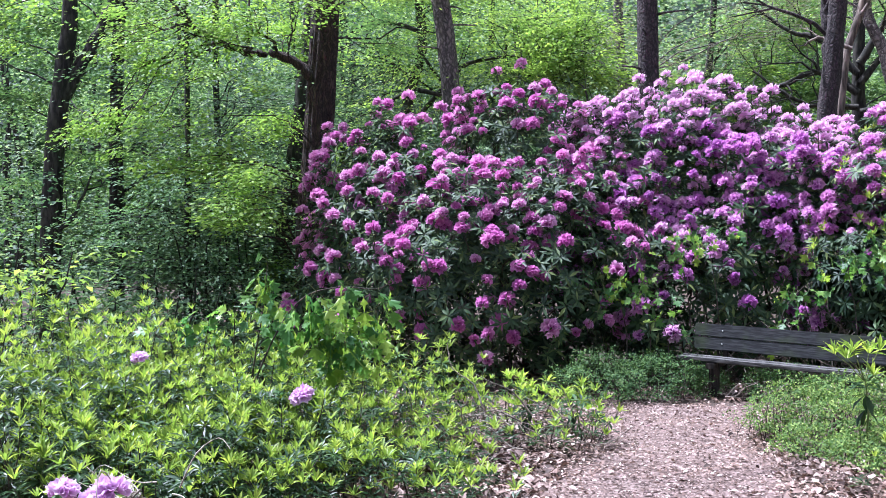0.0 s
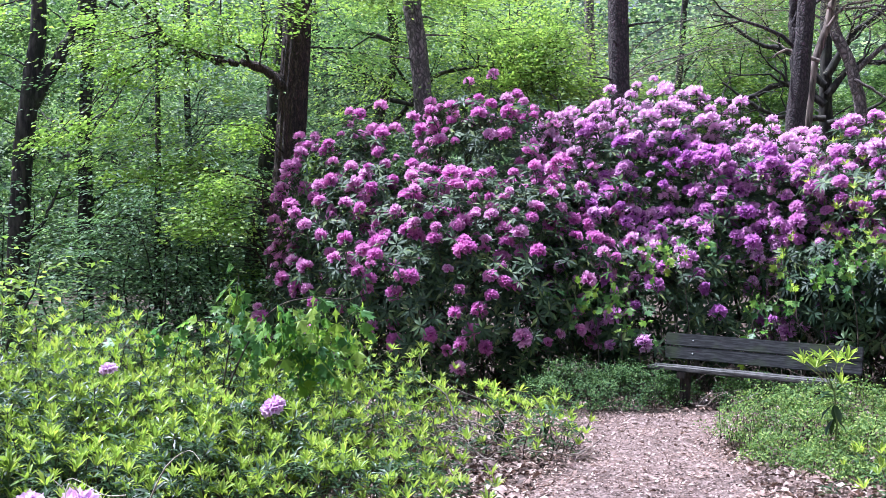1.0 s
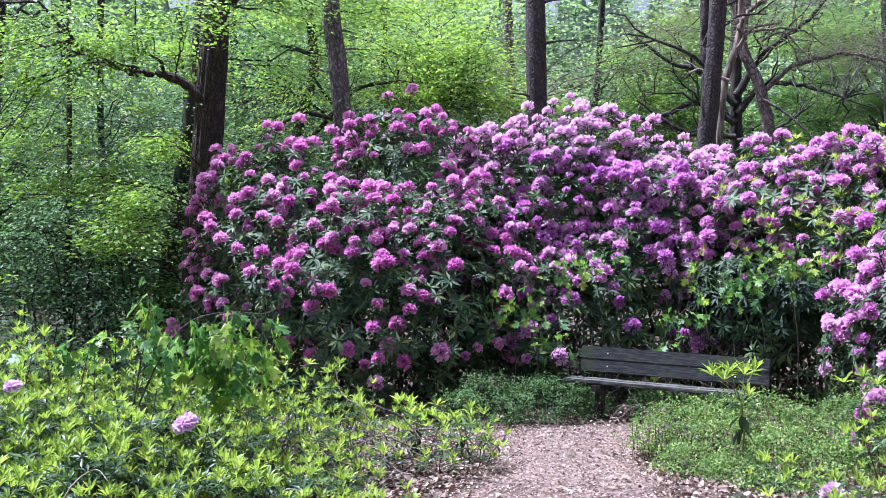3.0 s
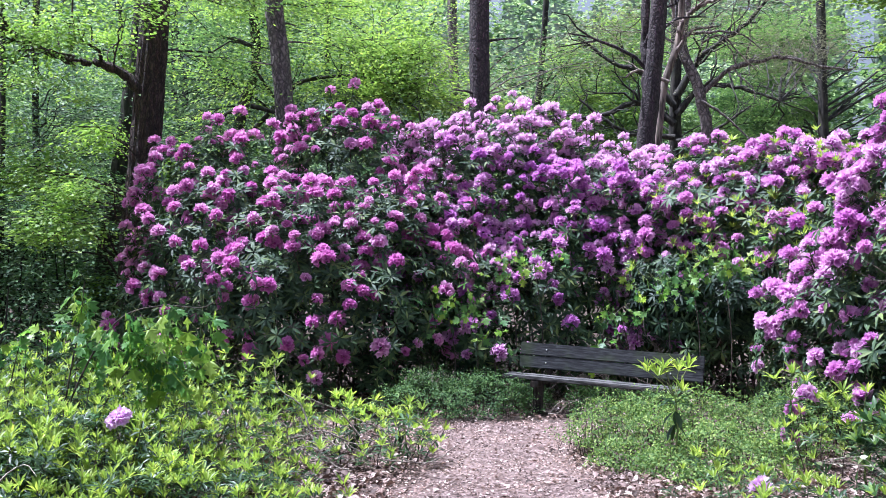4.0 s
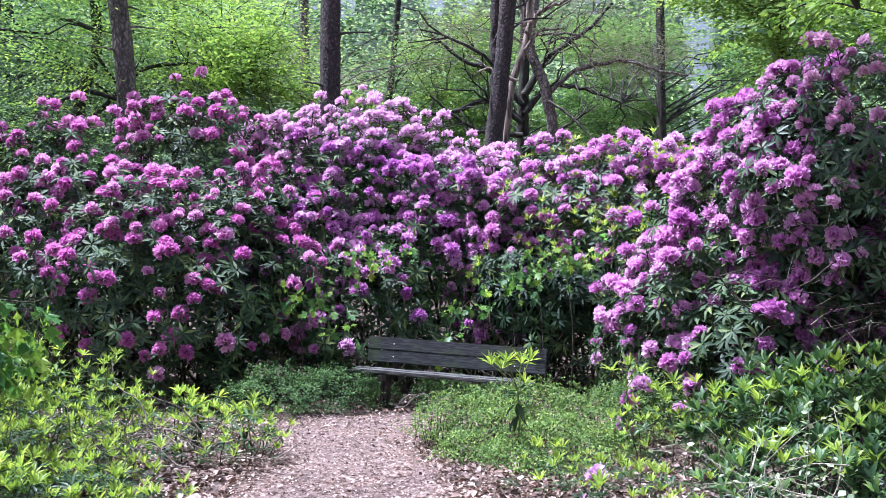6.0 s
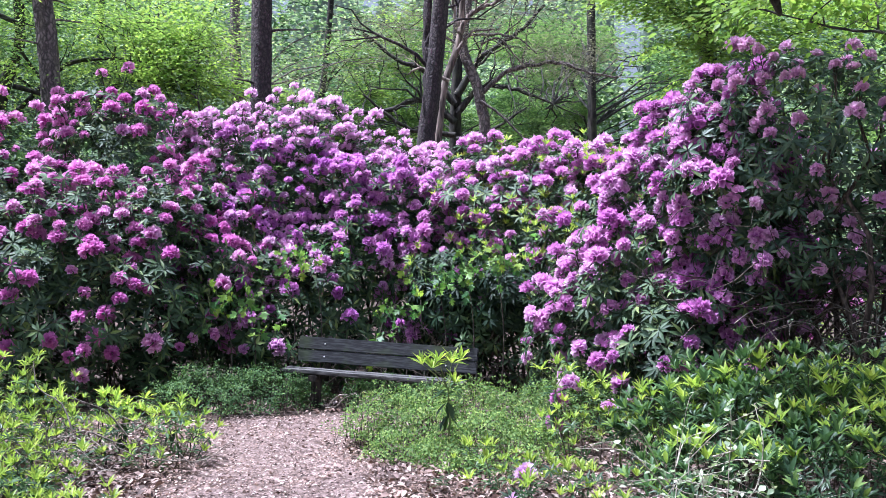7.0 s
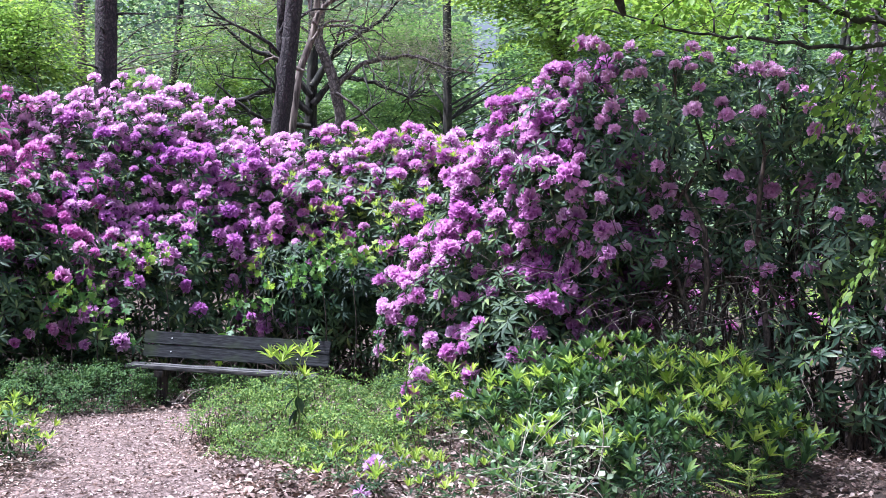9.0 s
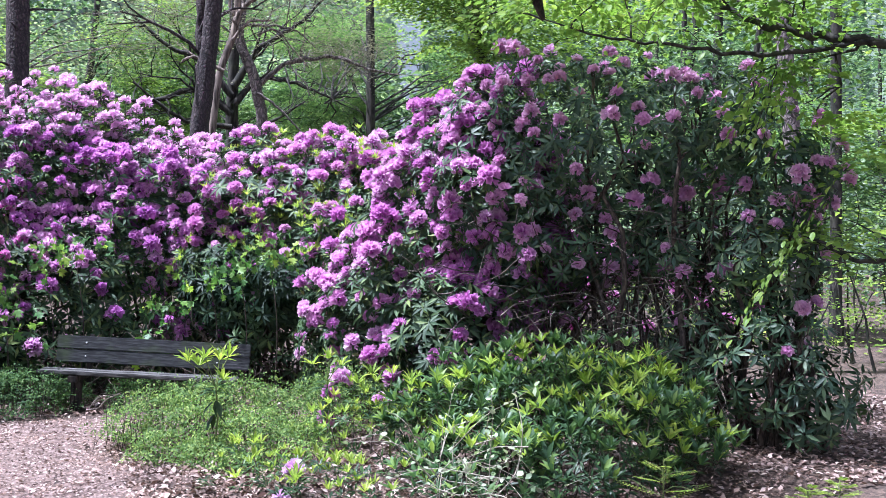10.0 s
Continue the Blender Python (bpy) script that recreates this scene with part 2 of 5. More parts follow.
M_STEEL = bark_mat("galvanised_bolt", (0.45, 0.45, 0.46), (0.7, 0.7, 0.7), 20.0, (1, 1, 1), 0.1)

# ---- helpers for meshes ----
RNG = np.random.default_rng(11)
UP = np.array((0.0, 0.0, 1.0))


def spot(az, d, z=0.0):
    a = radians(az)
    return np.array((d * math.sin(a), d * math.cos(a), z))


def mesh_of(name, verts, faces, mat, smooth=False):
    """A mesh from arrays; faces is one (n, k) array of equal polygons."""
    me = bpy.data.meshes.new(name)
    verts, faces = np.asarray(verts, np.float32), np.asarray(faces, np.int32)
    k = faces.shape[1]
    me.vertices.add(len(verts))
    me.vertices.foreach_set("co", verts.ravel())
    me.loops.add(faces.size)
    me.loops.foreach_set("vertex_index", faces.ravel())
    me.polygons.add(len(faces))
    me.polygons.foreach_set("loop_start", np.arange(len(faces), dtype=np.int32) * k)
    if smooth:
        me.polygons.foreach_set("use_smooth", np.ones(len(faces), bool))
    me.materials.append(mat)
    me.update(calc_edges=True)
    me.validate()
    return me


def child(name, me, parent, label="", kind=""):
    ob = new(name, me)
    ob.parent = parent
    return tagged(ob, label=label, kind=kind)


def part(name, bm, mat, parent, label=""):
    me = bpy.data.meshes.new(name)
    bm.to_mesh(me)
    bm.free()
    me.materials.append(mat)
    return child(name, me, parent, label)


def root(name, at, label, category, group="", kind=""):
    ob = new(name)
    ob.empty_display_size = 0.2
    ob.location = at
    return tagged(ob, label, category, group, kind)


def unit(v):
    v = np.asarray(v, float)
    return v / np.maximum(np.linalg.norm(v, axis=-1, keepdims=True), 1e-9)


LANCE_V = np.array([(0, 0, 0), (-.13, .42, .045), (.13, .42, .045), (0, .48, 0), (0, 1, -.10)])
LANCE_F = np.array([(0, 3, 1), (0, 2, 3), (1, 3, 4), (3, 2, 4)])
BROAD_V = np.array([(0, 0, 0), (-.12, .22, .04), (.12, .22, .04), (-.17, .58, .05), (.17, .58, .05), (0, .3, 0), (0, .65, -.02), (0, 1, -.12)])
BROAD_F = np.array([(0, 5, 1), (0, 2, 5), (1, 5, 6), (1, 6, 3), (5, 2, 4), (5, 4, 6), (3, 6, 7), (6, 4, 7)])
OVAL_V = np.array([(0, 0, 0), (-.3, .45, .07), (.3, .45, .07), (0, 1, -.06)])
OVAL_F = np.array([(0, 3, 1), (0, 2, 3)])
OVATE_V = np.array([(0, 0, 0), (.2, .2, .04), (.3, .5, .06), (.18, .8, .02), (0, 1, -.08), (-.18, .8, .02), (-.3, .5, .06), (-.2, .2, .04), (0, .5, 0)])
OVATE_F = np.array([(i, (i + 1) % 8, 8) for i in range(8)])
OAK_HALF = [(.02, .08), (.13, .22), (.05, .26), (.25, .46), (.07, .47), (.31, .72), (.08, .69), (.19, .92), (.05, .88)]
OAK_V = np.array([(0, 0, 0)] + [(x, y, .05 * x - .10 * y * y) for x, y in OAK_HALF] + [(0, 1, -.12)] + [(-x, y, .05 * x - .10 * y * y) for x, y in OAK_HALF[::-1]] + [(0, y, -.03 - .1 * y * y) for y in (.2, .5, .75)])
_c = [20, 20, 20, 20, 21, 21, 21, 22, 22, 22, 22, 22, 22, 21, 21, 21, 20, 20, 20, 20]
OAK_F = np.array([(i, (i + 1) % 20, _c[i]) for i in range(20)] + [(3, 21, 20), (17, 20, 21), (6, 22, 21), (14, 21, 22)])


def leaves(name, mat, parent, tmpl, base, along, up, size, wide=1.0, kind="stuff", label="", origin=None):
    """Many leaves in one mesh: base points, directions, upper sides and lengths."""
    tv, tf = tmpl
    y = unit(along)
    x = unit(np.cross(y, up) + 1e-6)
    z = np.cross(x, y)
    size = np.asarray(size, float)[:, None, None]
    v = base[:, None, :] + size * (wide * tv[None, :, 0:1] * x[:, None, :] + tv[None, :, 1:2] * y[:, None, :] + tv[None, :, 2:3] * z[:, None, :])
    off = np.array(parent.location) if origin is None and parent is not None else (np.zeros(3) if origin is None else origin)
    f = tf[None] + (np.arange(len(base)) * len(tv))[:, None, None]
    me = mesh_of(name, v.reshape(-1, 3) - off, f.reshape(-1, tf.shape[1]), mat)
    if parent is None:
        return tagged(new(name, me), kind=kind, label=label)
    return child(name, me, parent, label, kind)


def whorls(centre, axis, count, spread, vary=0.25):
    """Leaves set in whorls round shoot ends: their bases, directions and upper sides."""
    n = len(centre)
    axis = unit(axis)
    ref = np.where(np.abs(axis[:, 2:3]) > 0.9, np.array([[1.0, 0, 0]]), np.array([[0, 0, 1.0]]))
    a = unit(np.cross(axis, ref))
    b = np.cross(axis, a)
    ang = (np.arange(count)[None] * (2 * np.pi / count)) + RNG.uniform(0, 6.28, (n, 1)) + RNG.normal(0, 0.2, (n, count))
    sp = spread + RNG.normal(0, vary, (n, count))
    rad = np.cos(ang)[..., None] * a[:, None] + np.sin(ang)[..., None] * b[:, None]
    d = np.cos(sp)[..., None] * axis[:, None] + np.sin(sp)[..., None] * rad
    up = np.sin(sp)[..., None] * axis[:, None] - np.cos(sp)[..., None] * rad
    base = np.repeat(centre[:, None], count, 1) + 0.008 * rad
    return base.reshape(-1, 3), d.reshape(-1, 3), up.reshape(-1, 3)


def tube_arrays(pts, radii, sides=6, rough=0.0, ridges=0):
    pts, radii = np.asarray(pts, float), np.asarray(radii, float)
    tan = unit(np.gradient(pts, axis=0))
    ref = np.array((1.0, 0.13, 0.07)) if abs(tan[0][0]) < 0.8 else np.array((0.1, 1.0, 0.07))
    a = unit(np.cross(tan, ref))
    b = np.cross(tan, a)
    ang = np.linspace(0, 2 * np.pi, sides, endpoint=False)
    r = radii[:, None] * (1 + rough * RNG.normal(0, 1, (len(pts), sides)))
    if rough:
        r *= 1 + rough * 1.6 * RNG.normal(0, 1, (1, sides))
    if ridges:
        zz = pts[:, 2:3]
        r *= 1 + 0.075 * np.sin(ridges * ang[None] + 1.3 * np.sin(2.3 * zz) + 2 * np.sin(3 * ang[None])) * (0.7 + 0.3 * np.sin(9 * zz + 5 * ang[None]))
    v = pts[:, None] + r[..., None] * (np.cos(ang)[None, :, None] * a[:, None] + np.sin(ang)[None, :, None] * b[:, None])
    i, j = np.meshgrid(np.arange(len(pts) - 1), np.arange(sides), indexing="ij")
    k = (j + 1) % sides
    f = np.stack([i * sides + j, i * sides + k, (i + 1) * sides + k, (i + 1) * sides + j], -1).reshape(-1, 4)
    return v.reshape(-1, 3), f


def joined(tubes):
    vs, fs, n = [], [], 0
    for v, f in tubes:
        vs.append(v)
        fs.append(f + n)
        n += len(v)
    return np.concatenate(vs), np.concatenate(fs)


def bend(p, q, steps=7, sag=0.0, wob=0.05):
    """A slightly wandering line from p to q, bowed up (sag > 0) or down."""
    p, q = np.asarray(p, float), np.asarray(q, float)
    t = np.linspace(0, 1, steps)[:, None]
    length = np.linalg.norm(q - p)
    w = RNG.normal(0, wob * length, (steps, 3)) * np.sin(np.pi * t) * 0.6
    return p + (q - p) * t + w + UP * sag * length * np.sin(np.pi * t)


def spline(points, steps=6):
    """A smooth line through a few points."""
    p = np.asarray(points, float)
    p = np.concatenate([[2 * p[0] - p[1]], p, [2 * p[-1] - p[-2]]])
    out = []
    for i in range(1, len(p) - 2):
        for t in np.linspace(0, 1, steps, endpoint=False):
            out.append(0.5 * (2 * p[i] + (p[i + 1] - p[i - 1]) * t + (2 * p[i - 1] - 5 * p[i] + 4 * p[i + 1] - p[i + 2]) * t * t
                              + (3 * p[i] - p[i - 1] - 3 * p[i + 1] + p[i + 2]) * t ** 3))
    out.append(p[-2])
    return np.array(out)


# ---- ground and path ----
def path_mid(y):
    return np.interp(y, [-30, -4, 6.7, 8.2, 10.2], [0.6, 0.2, -0.19, -0.17, -0.12])


def path_half(y):
    return np.interp(y, [-30, -4, 6.7, 8.2, 9.4, 10.2], [0.9, 0.9, 0.88, 0.62, 0.80, 0.85])


def lump(x, y):
    return 0.035 * np.sin(x * 1.7 + 0.6 * np.sin(y * 1.3)) * np.sin(y * 1.9 + 0.8) + 0.02 * np.sin(x * 4.1 + y * 3.3)


def height(x, y):
    off = np.abs(x - path_mid(y)) / path_half(y)
    on = np.clip(1.5 - off, 0, 1) * (y < 10.8)
    return lump(x, y) * (1 - on) - 0.02 * on - 0.02


def make_ground():
    near = np.linspace(-16, 16, 130)
    far = np.array([18, 22, 28, 40, 60, 100, 180, 350])
    xs = np.concatenate([-far[::-1], near, far])
    ys = xs + 8
    X, Y = np.meshgrid(xs, ys, indexing="ij")
    Z = height(X, Y)
    n = len(xs)
    i, j = np.meshgrid(np.arange(n - 1), np.arange(n - 1), indexing="ij")
    f = np.stack([i * n + j, (i + 1) * n + j, (i + 1) * n + j + 1, i * n + j + 1], -1).reshape(-1, 4)
    g = new("ground", mesh_of("ground", np.stack([X, Y, Z], -1).reshape(-1, 3), f, M_GROUND, True))
    tagged(g, "brown forest floor of soil and fallen leaves", "ground", kind="structure")
    ys = np.concatenate([np.linspace(-30, 4, 12), np.linspace(4.4, 10.25, 50)])
    us = np.linspace(-1, 1, 25)
    Y, U = np.meshgrid(ys, us, indexing="ij")
    wob = 1 + 0.10 * np.sin(Y * 3.1 + (U > 0) * 2) + 0.06 * np.sin(Y * 7.3 + (U > 0))
    X = path_mid(Y) + U * path_half(Y) * wob
    Z = height(X, Y) + 0.012 * (1 - U ** 2) + 0.008 + 0.004 * np.sin(X * 17) * np.sin(Y * 13) - 0.02 * (np.abs(U) > 0.99)
    m = len(us)
    i, j = np.meshgrid(np.arange(len(ys) - 1), np.arange(m - 1), indexing="ij")
    f = np.stack([i * m + j, i * m + j + 1, (i + 1) * m + j + 1, (i + 1) * m + j], -1).reshape(-1, 4)
    p = new("path", mesh_of("path", np.stack([X, Y, Z], -1).reshape(-1, 3), f, M_PATH, True))
    tagged(p, "trodden pinkish-brown woodland path strewn with dry leaves", "path", kind="structure")


make_ground()


def litter(name, x0, x1, y0, y1, count, size, flat, label, off_path=False, scraps=False):
    xy = np.stack([RNG.uniform(x0, x1, count), RNG.uniform(y0, y1, count)], -1)
    if off_path:
        out = np.abs(xy[:, 0] - path_mid(xy[:, 1])) > path_half(xy[:, 1]) * RNG.uniform(0.75, 1.1, count)
        xy = xy[out | (RNG.random(count) < 0.12)]
        count = len(xy)
    z = height(xy[:, 0], xy[:, 1]) + 0.022 + RNG.uniform(0, 0.02, count)
    base = np.column_stack([xy, z])
    ang = RNG.uniform(0, 6.28, count)
    d = np.column_stack([np.cos(ang), np.sin(ang), RNG.normal(0.05, flat, count)])
    up = np.column_stack([RNG.normal(0, flat, (count, 2)), np.ones(count)])
    tagged(leaves(name, M_LITTER, None, (OVAL_V, OVAL_F) if scraps else (BROAD_V * np.array((1.6, 1, 2.2)), BROAD_F), base, d, up, RNG.uniform(*size, count)), label, "leaf litter", kind="stuff")


litter("leaf_litter", -3.2, 3.6, 5.2, 10.4, 5200, (0.03, 0.085), 0.35, "dry brown fallen leaves beside the path", True)
litter("leaf_litter", -2.7, -0.95, 5.6, 8.6, 2200, (0.045, 0.095), 0.5, "large curled brown leaves at the edge of the path")
litter("leaf_litter", 0.55, 2.3, 5.6, 8.2, 1300, (0.04, 0.085), 0.5, "large curled brown leaves at the edge of the path")
litter("leaf_litter", -4.6, 3.2, 10.5, 12.6, 4200, (0.04, 0.09), 0.45, "pinkish-brown fallen leaves and petals under the rhododendrons")
litter("leaf_crumbs", -2.6, 2.9, 5.5, 10.2, 30000, (0.018, 0.045), 0.4, "crumbled brown leaves beside the path", True, True)
litter("path_litter", -1.0, 0.75, 5.2, 10.3, 15000, (0.010, 0.034), 0.3, "small pinkish leaf scraps trodden into the path", False, True)
litter("shaded_litter", 3.4, 8.8, 5.4, 10.2, 19000, (0.03, 0.065), 0.35, "fallen leaves on the shaded ground under the bush", False, True)


# ---- bench ----
def board(size, mat, name, parent, at, label="", chamfer=0.008):
    bm = bmesh.new()
    bmesh.ops.create_cube(bm, size=1.0)
    bmesh.ops.subdivide_edges(bm, edges=[e for e in bm.edges if abs((e.verts[0].co - e.verts[1].co).x) > 0.5], cuts=9)
    for v in bm.verts:
        v.co = Vector((v.co.x * size[0], v.co.y * size[1], v.co.z * size[2]))
    bmesh.ops.bevel(bm, geom=[e for e in bm.edges if e.calc_face_angle(0) > 1.0], offset=chamfer, segments=2, affect="EDGES")
    for v in bm.verts:
        w = noise.noise_vector(Vector((v.co.x * 2.5 + at[2] * 9, v.co.y * 5, v.co.z * 5)))
        v.co += Vector((0.001 * w.x, 0.004 * w.y, 0.004 * w.z))
    for face in bm.faces:
        face.smooth = False
    ob = part(name, bm, mat, parent, label)
    ob.location = at
    return ob


def make_bench():
    b = root("bench", (0, 0, 0), "weathered grey wooden park bench, slightly tilted, before the rhododendrons", "bench")
    b.matrix_world = Matrix.Translation((0.0, 11.20, 0.0)) @ pose(0, 0, 0, 0, 3.0, -18.5)
    # local x along the bench, -y to its front, z up
    for i, (z, y) in enumerate(((0.665, 0.0), (0.525, -0.012))):
        s = board((2.0, 0.04, 0.1365), M_BENCH, "back_slat", b, (1.0, y, z), "dark grey weathered plank")
        s.rotation_euler = (radians(-6), 0, 0)
        for x in (0.30, 1.66):
            bm = bmesh.new()
            bmesh.ops.create_uvsphere(bm, u_segments=10, v_segments=6, radius=0.009)
            bmesh.ops.scale(bm, vec=(1, 0.5, 1), verts=bm.verts)
            bolt = part("bolt", bm, M_STEEL, s, "bright round bolt head")
            bolt.location = (x - 1.0, -0.022, 0.0)
    for y in (-0.36, -0.22):
        board((1.98, 0.125, 0.038), M_SEAT, "seat_slat", b, (0.93, y, 0.395), "pale worn seat plank")
    for x in (0.30, 1.66):
        board((0.10, 0.08, 0.42), M_LEG, "leg", b, (x, -0.26, 0.15), "dark brown square post")
        board((0.09, 0.42, 0.07), M_LEG, "seat_bearer", b, (x, -0.22, 0.335))
        p = board((0.055, 0.04, 0.50), M_LEG, "back_post", b, (x + 0.03, 0.040, 0.50))
        p.rotation_euler = (radians(-6), 0, 0)


make_bench()

# ---- rhododendrons ----


def truss_mesh(name, mat, seed, florets=20):
    """A domed flower head: funnel-shaped florets with five wavy petals, turned up and outward, and stamens."""
    r = np.random.default_rng(seed)
    vs, fs = [], []
    lean = r.normal(0, 0.10, 3)
    for i in range(florets):
        h = 1 - (i + 0.5) / florets * r.uniform(1.1, 1.25)
        ang = i * 2.39996 + r.normal(0, 0.3)
        c = math.sqrt(max(0, 1 - h * h))
        d = unit(np.array((c * math.cos(ang), c * math.sin(ang), h + 0.12)) + r.normal(0, 0.13, 3))
        a = unit(np.cross(d, (0.3, 0.2, 0.9)))
        b = np.cross(d, a)
        o, n = d * 0.28 + lean * 0.5, len(vs)
        vs.append(o)
        turn, big, reach = r.uniform(0, 6.28), r.uniform(0.8, 1.2), r.uniform(0.86, 1.16)
        for k in range(10):
            th = turn + k * math.pi / 5
            rad = (0.33 if k % 2 == 0 else 0.27) * big * r.uniform(0.8, 1.2)
            out = ((0.94 if k % 2 == 0 else 0.82) + r.normal(0, 0.06)) * reach
            vs.append(d * out + rad * (math.cos(th) * a + math.sin(th) * b) + lean * 0.5)
        fs += [(n, n + 1 + k, n + 1 + (k + 1) % 10) for k in range(10)]
        for k in range(2):
            m, e = len(vs), d * 1.1 * reach + r.normal(0, 0.1, 3)
            vs += [o + a * 0.02, o - a * 0.02, e]
            fs.append((m, m + 1, m + 2))
    return mesh_of(name, np.array(vs), np.array(fs), mat)


TRUSS = {key: [truss_mesh("flower_truss", mat, 40 + i, 21 + 3 * (i % 3)) for i in range(6)] for key, mat in (("pink", M_PINK), ("violet", M_VIOLET), ("pale", M_PALE), ("faint", M_FAINT), ("dusty", M_DUSTY))}


def on_lobes(lobes, density, depth, keep_back=0.35, low=0.10, rugged=1.0):
    """Random points in the outer shell of a clump of rounded lobes, with their outward directions."""
    out_p, out_n = [], []
    C = [(spot(az, d, (lo + hi) / 2), np.array((r, r, (hi - lo) / 2))) for az, d, r, lo, hi, *_ in lobes]
    for i, (c, r) in enumerate(C):
        area = 4 * np.pi * ((r[0] ** 1.6 * r[1] ** 1.6 + 2 * (r[0] * r[2]) ** 1.6) / 3) ** (1 / 1.6)
        dens = density if not callable(density) else density(lobes[i])
        n = int(area * dens)
        if n < 1:
            continue
        u = unit(RNG.normal(0, 1, (n, 3)))
        bump = 1 + rugged * (0.09 * np.sin(u[:, 0] * 5 + i * 2) * np.sin(u[:, 2] * 6 + i) + 0.06 * np.sin(u[:, 0] * 11 + u[:, 1] * 9 + i) + 0.05 * np.sin(u[:, 2] * 14 + i * 3))
        k = (1 - depth(n)) * bump
        p = c + u * r * k[:, None]
        nn = unit(u / r)
        ok = p[:, 2] > low
        ok &= (nn[:, 1] < 0.35) | (RNG.random(n) < keep_back)
        for j, (c2, r2) in enumerate(C):
            if j != i:
                ok &= (((p - c2) / r2) ** 2).sum(1) > 0.66
        out_p.append(p[ok])
        out_n.append(nn[ok])
    return np.concatenate(out_p), np.concatenate(out_n)


def bush_stems(b, lobes, per, r0, mat=M_STEM, low=0.0):
    o = np.array(b.location)
    for az, d, r, lo, hi, *_ in lobes:
        c = spot(az, d)
        for k in range(per):
            a = RNG.uniform(0, 6.28)
            foot = c + np.array((math.cos(a), math.sin(a), 0)) * r * RNG.uniform(0.05, 0.35)
            foot[2] = height(foot[0], foot[1]) - 0.02
            a += RNG.normal(0, 0.6)
            top = c + np.array((math.cos(a) * r * 0.7, math.sin(a) * r * 0.7, lo + (hi - lo) * RNG.uniform(0.6, 0.9)))
            main = bend(foot, top, 9, 0.05, 0.06)
            tubes = [tube_arrays(main, np.linspace(r0, r0 * 0.3, 9) * RNG.uniform(0.7, 1.2), 6)]
            for m in range(4):
                s = main[RNG.integers(3, 8)]
                e = s + unit(RNG.normal(0, 1, 3) + np.array((0, -0.3, 0.8))) * r * RNG.uniform(0.3, 0.6)
                tubes.append(tube_arrays(bend(s, e, 5, 0.05), np.linspace(r0 * 0.4, r0 * 0.15, 5), 4))
            v, f = joined(tubes)
            child("stem", mesh_of("stem", v - o, f, mat, True), b)


def flower(b, key, p, axis, size):
    f = child("flower_truss", TRUSS[key][RNG.integers(6)], b)
    f.location = Vector(p) - b.location
    q = Vector(axis).to_track_quat("Z", "Y")
    f.rotation_euler = (q @ Euler((0, 0, RNG.uniform(0, 6.28))).to_quaternion()).to_euler()
    wide = size * RNG.uniform(0.92, 1.12)
    f.scale = (wide, wide, size * RNG.uniform(0.9, 1.2))


def clumped(p, seed):
    """A smooth field from 0 to 1 over the bush: where flower heads crowd and where leaves show."""
    q = p * 2.3 + seed
    w = np.sin(q[:, 0] * 1.7 + 1.3 * np.sin(q[:, 2] * 1.1)) * np.sin(q[:, 2] * 1.9 + 1.1 * np.sin(q[:, 0] * 0.9 + q[:, 1])) + 0.6 * np.sin(q[:, 0] * 3.7 + q[:, 2] * 2.9 + seed)
    return np.clip(0.5 + 0.45 * w, 0, 1)


def crowded(p, gaps):
    """Keep heads so that each has its own gap to those kept before it."""
    kept = []
    for i, q in enumerate(p):
        if not kept or np.linalg.norm(p[kept] - q, axis=1).min() > gaps[i]:
            kept.append(i)
    return kept


